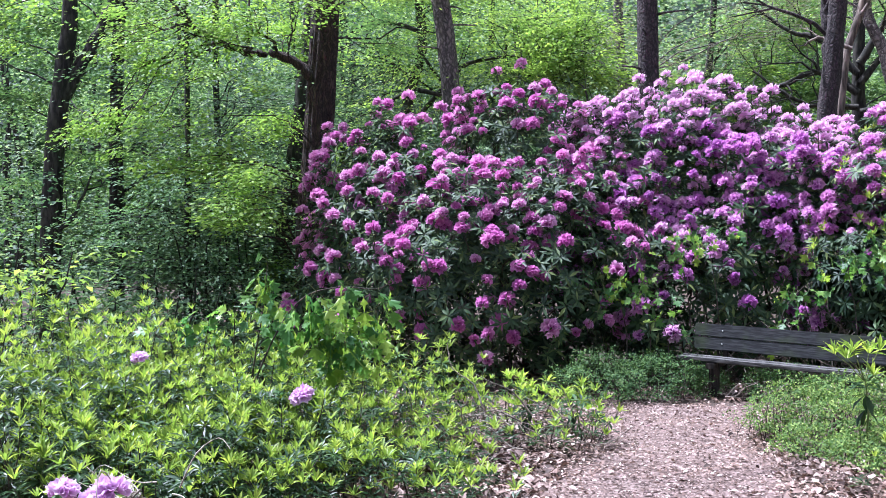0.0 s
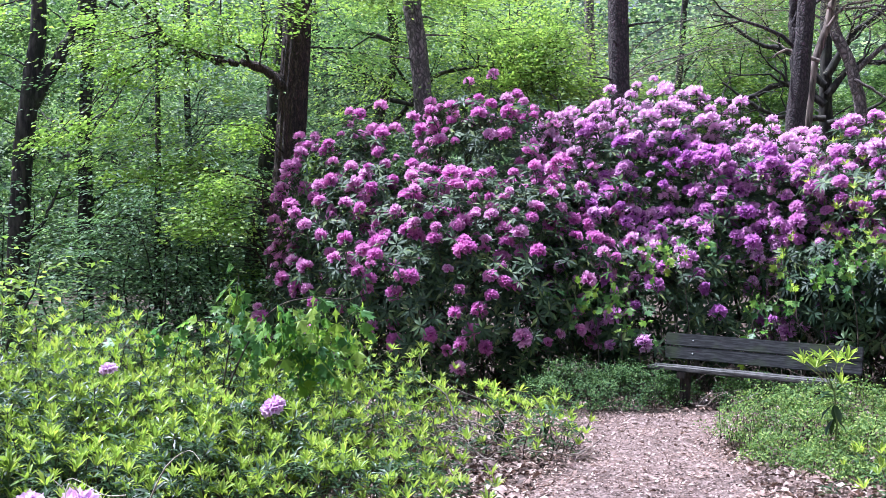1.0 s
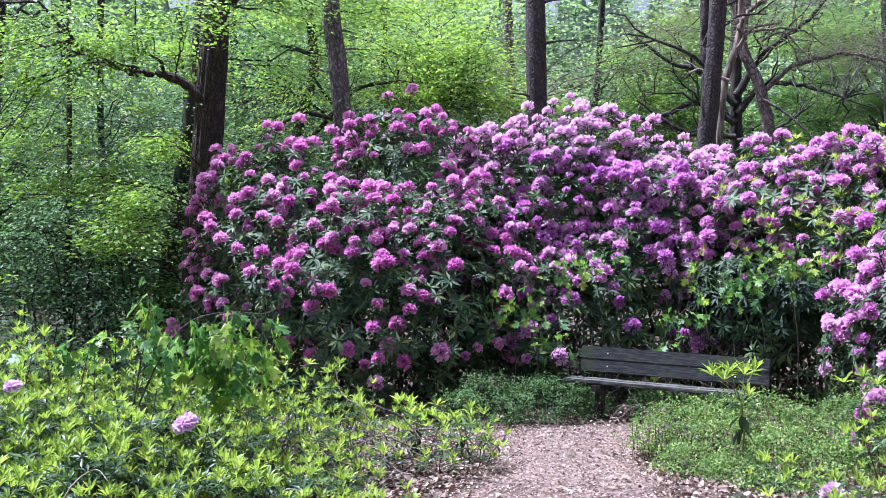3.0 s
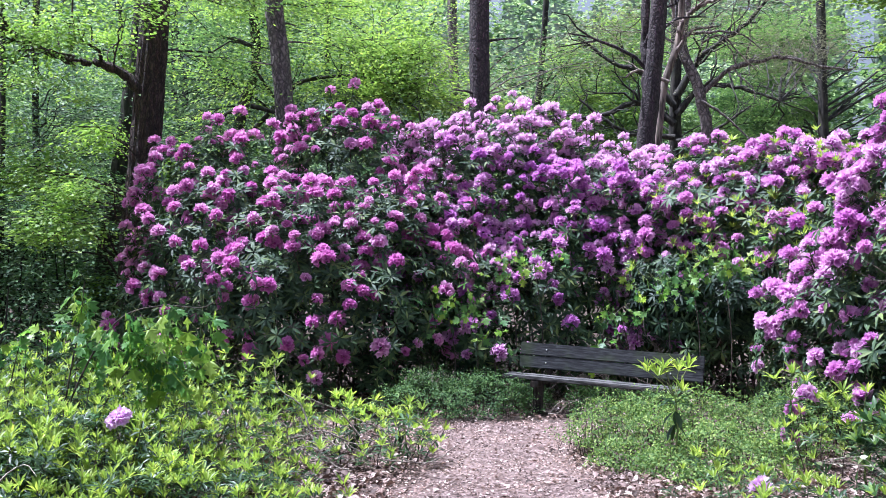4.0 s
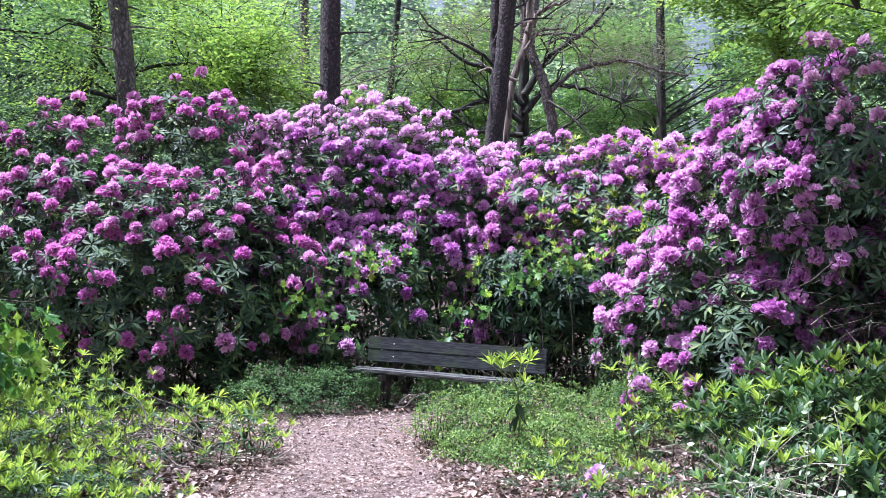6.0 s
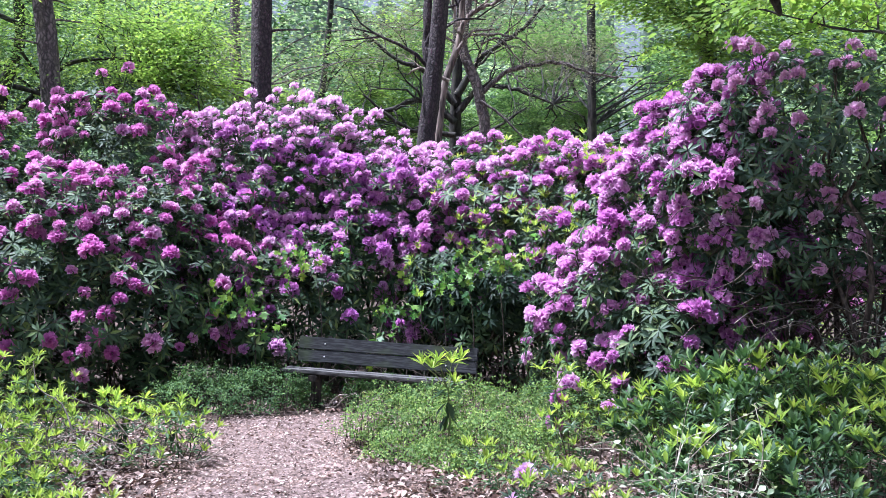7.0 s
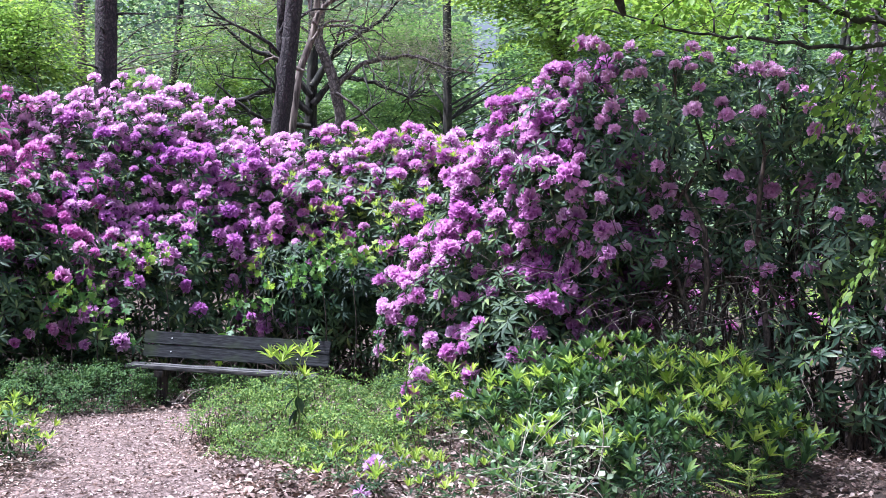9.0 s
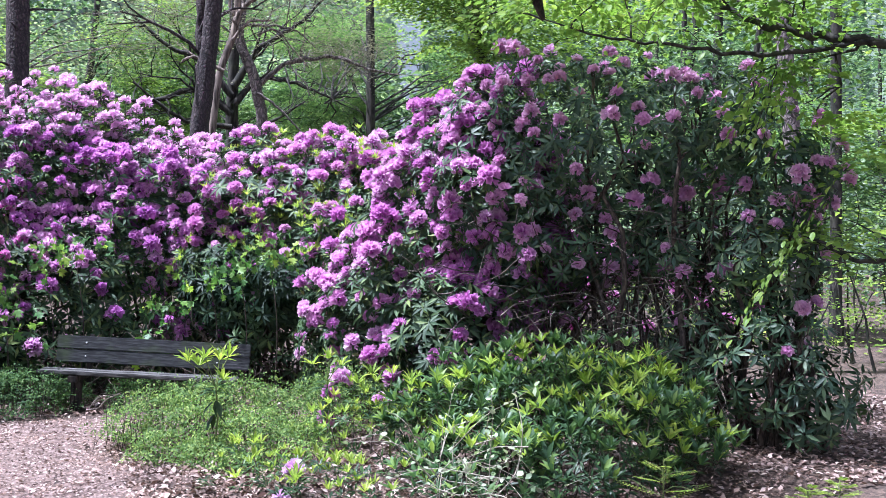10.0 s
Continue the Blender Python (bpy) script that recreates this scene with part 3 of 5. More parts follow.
def rhododendron(label, lobes, key, leafy=75, droop=1.45, mat=M_RHODO, stems=3, r0=0.022, size=(0.066, 0.112), gap=0.15, blade=(0.10, 0.16), inner=0.3, bare=0.3, bare_clumps=0.25, skirt=0.34):
    c = np.mean([spot(az, d) for az, d, *_ in lobes], axis=0)
    b = root("rhododendron", (c[0], c[1], 0.0), label, "rhododendron bush")
    p, n = on_lobes(lobes, leafy, lambda k: 0.02 + 0.30 * RNG.random(k) ** 1.5 - 0.10 * RNG.random(k) ** 6, rugged=1.5)
    ok = RNG.random(len(p)) < np.clip((p[:, 2] - 0.25) / 0.9, skirt, 1)
    p, n = p[ok], n[ok]
    base, d, up = whorls(p, n + 0.35 * UP + RNG.normal(0, 0.25, n.shape), 8, droop, 0.22)
    leaves("foliage", mat, b, (LANCE_V, LANCE_F), base, d - 0.12 * UP, up, RNG.uniform(*blade, len(base)))
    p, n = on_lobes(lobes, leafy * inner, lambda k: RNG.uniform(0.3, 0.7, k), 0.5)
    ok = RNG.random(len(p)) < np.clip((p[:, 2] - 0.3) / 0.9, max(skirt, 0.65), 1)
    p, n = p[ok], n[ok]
    # inner leaves take the darkened tone, so shade inside the bush is coloured in
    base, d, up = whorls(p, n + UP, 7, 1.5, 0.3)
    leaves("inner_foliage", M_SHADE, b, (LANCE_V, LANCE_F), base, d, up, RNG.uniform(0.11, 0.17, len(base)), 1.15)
    # flower heads: crowded in clumps, some set back in the leaves, some on shoots that stand out of the bush
    p, n = on_lobes(lobes, lambda lobe: lobe[5] * 4.2, lambda k: 0.05 + 0.10 * RNG.random(k) ** 2 - 0.13 * RNG.random(k), 0.12, 0.35, 1.5)
    order = RNG.permutation(len(p))
    p, n = p[order], n[order]
    chance = np.clip((p[:, 2] - bare) / 1.3, max(0.03, 0.22 - 0.3 * (bare - 0.3)), 1) * (bare_clumps + (1 - bare_clumps) * clumped(p, len(label)))
    ok = RNG.random(len(p)) < chance
    p, n = p[ok], n[ok]
    keep = crowded(p, gap * RNG.uniform(0.55, 1.25, len(p)))
    front = sorted(keep, key=lambda i: n[i][1])
    heads, ways, lifted = p[front], n[front] * 0.6 + 0.85 * UP + RNG.normal(0, 0.22, (len(front), 3)), []
    for i in range(len(heads)):
        if n[front[i]][2] > 0.35 and RNG.random() < 0.22:
            lift = unit(n[front[i]] * 0.5 + UP + RNG.normal(0, 0.2, 3)) * RNG.uniform(0.08, 0.24)
            lifted.append((heads[i] - 0.05 * UP, heads[i] + lift))
            heads[i] = heads[i] + lift
    sizes = RNG.uniform(*size, len(heads)) * np.where(RNG.random(len(heads)) < 0.2, 0.75, 1.0)
    for i in range(min(300, len(heads))):
        flower(b, key, heads[i], ways[i], sizes[i])
    if len(heads) > 300:
        src = TRUSS[key][0]
        tv = np.empty(len(src.vertices) * 3, np.float32)
        src.vertices.foreach_get("co", tv)
        tv = tv.reshape(-1, 3)
        tf = np.empty(len(src.loops), np.int32)
        src.loops.foreach_get("vertex_index", tf)
        v, f = joined([(heads[i] - c + tv * sizes[i], tf.reshape(-1, 3)) for i in range(300, len(heads))])
        child("blossom", mesh_of("blossom", v, f, TRUSS[key][0].materials[0]), b, kind="stuff")
    # a collar of leaves under each head, and leafy stalks under the raised ones
    base, d, up = whorls(heads - 0.03 * unit(ways), ways, 7, 1.35, 0.2)
    leaves("collar_leaves", mat, b, (LANCE_V, LANCE_F), base, d - 0.1 * UP, up, RNG.uniform(blade[0], blade[1] * 0.95, len(base)))
    if lifted:
        foot = np.array([q[0] for q in lifted])
        mid = np.array([q[0] * 0.55 + q[1] * 0.45 for q in lifted])
        base, d, up = whorls(mid, np.array([q[1] - q[0] for q in lifted]), 6, 1.2, 0.25)
        leaves("shoot_leaves", mat, b, (LANCE_V, LANCE_F), base, d, up, RNG.uniform(*blade, len(base)))
        v, f = joined([tube_arrays(bend(q[0], q[1], 4), np.linspace(0.006, 0.004, 4), 4) for q in lifted])
        child("stalk", mesh_of("stalk", v - c, f, M_STEM, True), b, kind="stuff")
    bush_stems(b, lobes, stems, r0)
    return b


# lobes: heading, distance, radius, lower and upper height, flower heads per square metre
rhododendron("large rhododendron bush covered in magenta-pink flower heads", [
    (-15.6, 13.0, 1.20, -0.3, 3.20, 8), (-9.6, 13.2, 1.05, -0.3, 3.72, 8), (-19.3, 12.3, 0.70, -0.2, 1.75, 8),
    (-13.6, 12.2, 1.25, -0.4, 2.45, 10), (-6.3, 12.8, 1.20, -0.3, 2.82, 11), (-8.6, 12.1, 1.15, -0.4, 2.30, 9),
    (-17.2, 12.4, 0.95, -0.3, 2.50, 9), (-18.2, 13.0, 0.75, 0.4, 3.08, 7)], "pink")
rhododendron("tall rhododendron bush dense with violet-purple flower heads", [
    (0.9, 13.7, 1.45, -0.2, 3.45, 25), (-3.0, 13.3, 1.15, -0.2, 3.35, 21), (4.9, 13.5, 1.30, -0.3, 3.15, 26),
    (1.8, 12.9, 1.15, -0.4, 2.25, 12), (7.6, 13.1, 1.00, -0.3, 2.70, 19), (-2.0, 12.5, 1.0, -0.3, 1.75, 11)], "violet", bare=0.45, gap=0.135, bare_clumps=0.4)
pale_bush = rhododendron("rhododendron bush with pale lilac-pink flower heads and green shoots", [
    (11.2, 12.7, 1.20, -0.2, 2.85, 12), (15.2, 12.5, 1.20, -0.2, 2.95, 13),
    (18.4, 11.9, 1.10, -0.2, 2.75, 16), (13.8, 12.3, 0.95, 0.7, 2.4, 8)], "pale", bare=1.0)
rhododendron("tall leggy rhododendron, dark and shaded with scattered pink flowers", [
    (25.2, 9.5, 0.75, 1.6, 3.30, 3.0), (28.2, 9.3, 0.75, 1.9, 3.42, 4.0), (31.3, 9.2, 0.70, 1.8, 3.38, 4.0), (34.6, 9.1, 0.60, 2.1, 3.24, 4.0),
    (37.2, 9.0, 0.45, 2.1, 3.28, 5.0), (27.0, 9.4, 0.75, 1.1, 2.3, 3.0), (31.4, 9.5, 0.60, 1.3, 2.1, 2.5), (34.8, 9.2, 0.50, 1.3, 2.1, 2.5),
    (38.6, 8.9, 0.50, 1.0, 2.3, 1.6), (40.3, 8.8, 0.40, 1.8, 2.70, 6.0), (40.2, 8.8, 0.32, 0.9, 1.9, 2.5), (38.6, 8.8, 0.50, 0.1, 1.3, 1.2), (41.3, 8.7, 0.45, -0.1, 1.1, 2.0), (36.0, 9.1, 0.45, 0.3, 1.2, 0.8)], "dusty", 50, 1.75, M_DARKLEAF, 4, 0.030, (0.05, 0.088), blade=(0.09, 0.145), inner=0.08, skirt=0.8)
rhododendron("rhododendron in deep shade behind the leggy bush", [(26.5, 12.6, 1.4, -0.3, 1.9, 6), (31.0, 12.2, 1.2, -0.3, 1.45, 6)], "pink", 45)
rhododendron("sunlit flank of rhododendron thick with lilac-pink flower heads", [
    (22.6, 9.9, 0.90, 0.2, 2.95, 23), (19.2, 10.0, 0.85, -0.2, 1.85, 22), (16.2, 10.5, 0.65, -0.2, 1.40, 12),
    (21.5, 9.3, 0.6, 0.1, 1.5, 15), (24.0, 9.5, 0.7, 0.9, 3.2, 16)], "pale", gap=0.135, bare_clumps=0.4)


# ---- low shrubs ----
def low_shrub(label, lobes, shoots=120, leafy=60, shoot_mat=M_SHOOT, shoot_len=(0.052, 0.096), stems=3, name="young_rhododendron", category="shrub", blossoms=0, group="", wide=0.64):
    c = np.mean([spot(az, d) for az, d, *_ in lobes], axis=0)
    b = root(name, (c[0], c[1], 0.0), label, category, group)
    p, n = on_lobes(lobes, leafy, lambda k: 0.05 + 0.4 * RNG.random(k), 0.8, 0.05, 2.4)
    base, d, up = whorls(p, n + 0.6 * UP + RNG.normal(0, 0.2, n.shape), 7, 1.25, 0.25)
    leaves("foliage", M_LOW, b, (LANCE_V, LANCE_F), base, d, up, RNG.uniform(0.06, 0.10, len(base)), 0.9)
    p, n = on_lobes(lobes, shoots, lambda k: 0.16 * RNG.random(k) - 0.28 * RNG.random(k) ** 4, 0.9, 0.10, 2.4)
    ok = n[:, 2] > -0.1
    p, n = p[ok], n[ok]
    base, d, up = whorls(p, n * 0.35 + UP + RNG.normal(0, 0.2, n.shape), 8, 0.62, 0.22)
    leaves("young_growth", shoot_mat, b, (BROAD_V, BROAD_F) if np.hypot(*b.location[:2]) < 7.4 else (LANCE_V * np.array((1.6, 1, 1)), LANCE_F), base, d, up, np.repeat(RNG.uniform(*shoot_len, len(p)), 8) * RNG.uniform(0.8, 1.1, len(base)), wide, label="bright yellow-green young leaves")
    q = p - 0.05 * UP - 0.02 * n
    base, d, up = whorls(q, n * 0.35 + UP + RNG.normal(0, 0.18, n.shape), 6, 1.35, 0.2)
    leaves("older_foliage", M_LOW, b, (LANCE_V, LANCE_F), base, d, up, RNG.uniform(0.06, 0.10, len(base)), 1.0)
    tubes = []
    o = np.array(b.location)
    for i in range(0, len(p), 6):
        foot = o + (p[i] - o) * np.array((0.8, 0.8, 0)) + RNG.normal(0, 0.05, 3)
        foot[2] = height(foot[0], foot[1])
        tubes.append(tube_arrays(bend(foot, p[i], 5, 0, 0.05), np.linspace(0.006, 0.003, 5), 4))
    v, f = joined(tubes)
    child("twig_tangle", mesh_of("twig_tangle", v - o, f, M_STEM, True), b, kind="stuff")
    if blossoms:
        q, m = on_lobes(lobes, 3, lambda k: np.zeros(k), 1, 0.2)
        for i in range(min(blossoms, len(q))):
            flower(b, "pale", q[i], m[i] + UP, 0.07)
    return b


SHRUBS = []


def tips(b, lobes, density, mat, size, count=8, spread=0.75, low=0.3):
    """Fresh leaf whorls standing out of a bush."""
    p, n = on_lobes(lobes, density, lambda k: RNG.uniform(-0.10, 0.03, k), 0.3, low)
    base, d, up = whorls(p, n * 0.5 + UP + RNG.normal(0, 0.2, n.shape), count, spread, 0.2)
    leaves("fresh_growth", mat, b, (LANCE_V, LANCE_F), base, d, up, np.repeat(RNG.uniform(*size, len(p)), count), 1.0, label="fresh yellow-green leaf whorls")


YG = "low rhododendron shrub with bright yellow-green young shoots"
for lobes in ([(-36.5, 8.6, 1.1, -0.5, 1.15), (-38.5, 7.2, 1.0, -0.5, 0.95)], [(-31.0, 8.7, 1.1, -0.5, 0.95), (-33.5, 7.4, 0.9, -0.5, 0.82)],
              [(-25.5, 8.8, 1.1, -0.5, 0.85), (-28.0, 7.6, 0.9, -0.5, 0.72)], [(-35.5, 6.2, 0.8, -0.4, 0.62), (-31.0, 6.5, 0.8, -0.4, 0.58)],
              [(-26.0, 6.7, 0.8, -0.4, 0.55), (-22.5, 7.4, 0.8, -0.4, 0.62)], [(-20.0, 8.6, 0.9, -0.5, 0.72), (-17.5, 7.6, 0.7, -0.4, 0.50)],
              [(-21.5, 6.4, 0.6, -0.3, 0.36), (-17.0, 6.7, 0.55, -0.3, 0.32)], [(-15.2, 9.3, 0.60, -0.4, 0.60), (-13.4, 7.0, 0.28, -0.2, 0.34)],
              [(-10.5, 8.6, 0.6, -0.3, 0.45), (-8.0, 8.2, 0.5, -0.3, 0.38)], [(-14.6, 6.3, 0.32, -0.2, 0.22), (-11.6, 6.3, 0.25, -0.2, 0.2)]):
    SHRUBS.append(low_shrub(YG, lobes, 74 if lobes[0][0] < -20 else 54, 46 if lobes[0][0] < -20 else 12, group="young rhododendrons beside the path"))
for lobes in ([(17.5, 7.9, 0.48, -0.3, 0.50), (20.2, 7.7, 0.40, -0.3, 0.55)], [(14.5, 6.7, 0.45, -0.2, 0.28), (17.5, 6.6, 0.4, -0.2, 0.25)], [(10.8, 7.2, 0.35, -0.2, 0.28), (12.6, 6.6, 0.32, -0.2, 0.22), (8.6, 6.7, 0.22, -0.15, 0.16)]):
    low_shrub(YG, lobes, 34, 12, group="young rhododendrons beside the path")
# hollow behind the bench end: its shade comes from the darkened leaf colour
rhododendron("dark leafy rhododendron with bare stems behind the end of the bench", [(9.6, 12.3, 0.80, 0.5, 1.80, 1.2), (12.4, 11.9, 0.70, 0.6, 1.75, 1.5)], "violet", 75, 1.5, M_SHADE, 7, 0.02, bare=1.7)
tips(pale_bush, [(11.2, 12.7, 1.20, -0.2, 2.85), (15.2, 12.5, 1.20, -0.2, 2.95), (18.4, 11.9, 1.10, -0.2, 2.75), (13.6, 11.7, 0.95, -0.2, 2.2)], 17, M_SHOOT, (0.07, 0.12), low=1.5)
PATCH_LOBES = [(23.5, 7.6, 0.6, -0.3, 0.72), (27.5, 7.7, 0.75, -0.4, 0.85), (31.8, 7.6, 0.65, -0.4, 0.80), (29.5, 7.0, 0.75, -0.4, 0.62), (24.5, 6.8, 0.6, -0.3, 0.48)]
PATCH = low_shrub("dense mid-green rhododendron shrub with fresh leaf tips", PATCH_LOBES,
    62, 70, M_MID, (0.085, 0.135), wide=0.85)
tips(PATCH, PATCH_LOBES, 20, M_SHOOT, (0.08, 0.13))


def bilberry(label, lobes, count=500, size=(0.022, 0.036), mat=None):
    c = np.mean([spot(az, d) for az, d, *_ in lobes], axis=0)
    b = root("bilberry_hedge", (c[0], c[1], 0.0), label, "ground cover")
    p, n = on_lobes(lobes, count, lambda k: 0.35 * RNG.random(k) ** 1.3 - 0.06 - 0.15 * RNG.random(k) ** 5, 0.8, 0.02, 2.0)
    base, d, up = whorls(p, n + UP + RNG.normal(0, 0.3, n.shape), 5, 1.0, 0.35)
    leaves("foliage", mat or M_FINE, b, (OVAL_V, OVAL_F), base + RNG.normal(0, 0.012, base.shape), d, up, RNG.uniform(*size, len(base)), 1.0)
    o = np.array(b.location)
    tubes = []
    for q in p[::14]:
        foot = q * np.array((1, 1, 0)) + RNG.normal(0, 0.04, 3) * np.array((1, 1, 0))
        tubes.append(tube_arrays(bend(foot, q, 4, 0, 0.05), np.linspace(0.004, 0.002, 4), 3))
    v, f = joined(tubes)
    child("twig_tangle", mesh_of("twig_tangle", v - o, f, M_STEM, True), b, kind="stuff")


# this hedge uses the darkened leaf, so part of its shade is colour
bilberry("low green ground cover under and beside the bench, shade put into its leaf colour", [
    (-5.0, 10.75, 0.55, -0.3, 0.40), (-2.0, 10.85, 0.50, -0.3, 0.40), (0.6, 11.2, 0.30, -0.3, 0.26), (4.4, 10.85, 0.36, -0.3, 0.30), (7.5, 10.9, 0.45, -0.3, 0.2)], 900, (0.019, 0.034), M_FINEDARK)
bilberry("fresh green fine-leaved ground cover at the edge of the path", [
    (5.6, 8.7, 0.40, -0.25, 0.42), (9.0, 9.0, 0.52, -0.3, 0.46), (12.4, 8.9, 0.5, -0.3, 0.42), (7.0, 8.4, 0.38, -0.2, 0.33), (11.2, 8.4, 0.40, -0.2, 0.30), (15.5, 9.2, 0.5, -0.3, 0.5), (8.4, 7.65, 0.26, -0.15, 0.22), (5.9, 7.95, 0.26, -0.15, 0.2), (10.2, 7.3, 0.2, -0.15, 0.17), (12.8, 7.9, 0.35, -0.2, 0.26)], 820, (0.019, 0.035))


# ---- trees ----
def line(d, *pairs):
    """Points at one distance from headings and heights."""
    return [spot(az, d, z) for az, z in pairs]


def trunk_part(b, name, points, r0, r1, mat, sides=14, rough=0.035, steps=8, label="", ridges=0):
    pts = spline(points, steps)
    k = np.linspace(0, 1, len(pts))
    rad = r0 + (r1 - r0) * k
    if points[0][2] < 0.5:
        rad = rad * (1 + 0.5 * np.exp(-np.maximum(pts[:, 2], 0) * 3.5))
    v, f = tube_arrays(pts, rad, sides, rough, ridges)
    return child(name, mesh_of(name, v - np.array(b.location), f, mat, True), b, label)


def limb_part(b, points, r0, r1, mat):
    """A crooked bough with thin side branches."""
    pts = spline(points, 6)
    k = np.linspace(0, 1, len(pts))
    wob = RNG.normal(0, 1, (len(pts), 3)) * np.sin(np.pi * k)[:, None] * min(r0, 0.05) * 0.34
    pts = pts + wob
    tubes = [tube_arrays(pts, (r0 + (r1 - r0) * k) * RNG.uniform(0.88, 1.12, len(pts)), 8, 0.04)]
    for m in range(6 if r0 > 0.045 else 3):
        i = RNG.integers(len(pts) // 4, len(pts) - 1)
        run = unit(pts[i + 1] - pts[i - 1])
        way = unit(run * 0.8 + RNG.normal(0, 0.6, 3) + 0.25 * UP)
        reach = RNG.uniform(0.4, 1.1) * min(1.6, r0 * 20)
        q = bend(pts[i], pts[i] + way * reach, 6, 0.05, 0.09)
        w = (r0 + (r1 - r0) * k[i]) * 0.45
        tubes.append(tube_arrays(q, np.linspace(w, w * 0.3, 6), 5))
        for _ in range(2):
            s = q[RNG.integers(2, 5)]
            tubes.append(tube_arrays(bend(s, s + unit(way + RNG.normal(0, 0.7, 3)) * reach * 0.5, 4, 0.04, 0.08), np.linspace(w * 0.45, w * 0.2, 4), 4))
    v, f = joined(tubes)
    return child("limb", mesh_of("limb", v - np.array(b.location), f, mat, True), b)


def crown_of(b, trunk_pts, blobs, mat, bark, leaf=0.075, per=90, disc=0.5, flat=0.25, twig=0.012, every=2, wide=1.0, blade=(OVAL_V, OVAL_F)):
    """A crown of leafy sprays on branches. blobs: heading, distance, height, radii across, deep, high, number of sprays."""
    o = np.array(b.location)
    tp = np.array(trunk_pts)
    bases, dirs, ups, sizes, tubes = [], [], [], [], []
    for az, d, z, rx, ry, rz, n in blobs:
        c = spot(az, d, z)
        side = unit(np.array((c[1], -c[0], 0)))
        fwd = unit(np.array((c[0], c[1], 0)))
        u = unit(RNG.normal(0, 1, (n, 3))) * RNG.random((n, 1)) ** 0.4
        cs = c + u[:, :1] * rx * side + u[:, 1:2] * ry * fwd + u[:, 2:] * rz * UP
        cs = cs[cs[:, 2] > 0.25]
        for i, q in enumerate(cs):
            near = np.hypot(tp[:, 0] - q[0], tp[:, 1] - q[1]).min()
            s = tp[np.argmin(((tp - q + 0.35 * near * UP) ** 2).sum(1))]
            out = unit((q - s) * np.array((1, 1, 0.15)) + RNG.normal(0, 0.2, 3))
            crossed = unit(np.cross(out, UP))
            k = int(per * 2.0 * RNG.uniform(0.6, 1.4))
            rr = disc * 1.35 * RNG.uniform(0.6, 1.3)
            a, t = RNG.normal(0, 0.42, k), RNG.normal(0, 0.55, k)
            pos = q + rr * (a[:, None] * crossed * 1.1 + t[:, None] * out) + UP * (RNG.normal(0, flat * 0.4, k) - 0.14 * np.abs(t) - 0.1 * np.abs(a))[:, None] * rr
            bases.append(pos)
            dirs.append(out + 0.9 * np.sign(a)[:, None] * crossed + RNG.normal(0, 0.3, (k, 3)) * np.array((1, 1, 0.6)) - 0.3 * UP)
            tilt = 0.5 if flat < 0.2 else 1.0
            ups.append(UP + RNG.normal(0, 0.3 * tilt, 3) + RNG.normal(0, 0.33 * tilt, (k, 3)))
            sizes.append(RNG.uniform(0.7, 1.25, k) * leaf * 0.95)
            if i % (every + 2) == 0:
                far = np.linalg.norm(q - s)
                tubes.append(tube_arrays(bend(s, q + out * rr * 0.4, 7, 0.06, 0.05), np.linspace(min(0.005 * far + twig * 0.6, 0.03), twig * 0.3, 7), 5))
                for m in range(2):
                    e = q + rr * (RNG.normal(0, 0.6) * crossed + RNG.normal(0.2, 0.5) * out)
                    tubes.append(tube_arrays(bend(q - out * 0.3 * rr, e, 4), np.linspace(twig * 0.6, twig * 0.25, 4), 4))
    leaves("crown", mat, b, blade, np.concatenate(bases), np.concatenate(dirs), np.concatenate(ups), np.concatenate(sizes), wide)
    if tubes:
        v, f = joined(tubes)
        child("branchwork", mesh_of("branchwork", v - o, f, bark, True), b, kind="stuff")


def tree(name, label, trunk, r0, r1, bark, blobs=(), mat=M_BEECH, limbs=(), category="tree", leaf=0.075, per=90, disc=0.5, flat=0.25, sides=14, rough=0.035, twig=0.012, every=2, wide=1.0, blade=(OVAL_V, OVAL_F)):
    b = root(name, (trunk[0][0], trunk[0][1], 0.0), label, category)
    if bark is M_OAKBARK:
        stem = trunk_part(b, "trunk", trunk, r0, r1, bark, 72, 0.004, 16, ridges=17)
    else:
        stem = trunk_part(b, "trunk", trunk, r0, r1, bark, sides, rough)
    pts = list(spline(trunk, 8))
    for lp, a, c in limbs:
        limb_part(b, lp, a, c, bark).parent = stem
        pts += list(spline(lp, 5))
    bare = not blobs and not limbs
    for k in range(5 if bare else 0):
        h = pts[int(len(pts) * (0.45 + 0.09 * k))]
        a = RNG.uniform(0, 6.28)
        out = np.array((math.cos(a), math.sin(a), 0.15))
        trunk_part(b, "branch_stub", [h + out * r1 * 0.8, h + out * (r1 + 0.12), h + out * (r1 + 0.2 + 0.25 * RNG.random()) - 0.04 * UP], 0.022, 0.01, bark, 6, 0.03, 3).parent = stem
    if blobs:
        crown_of(b, pts, blobs, mat, bark, leaf, per, disc, flat, twig, every, wide, blade)
    return b


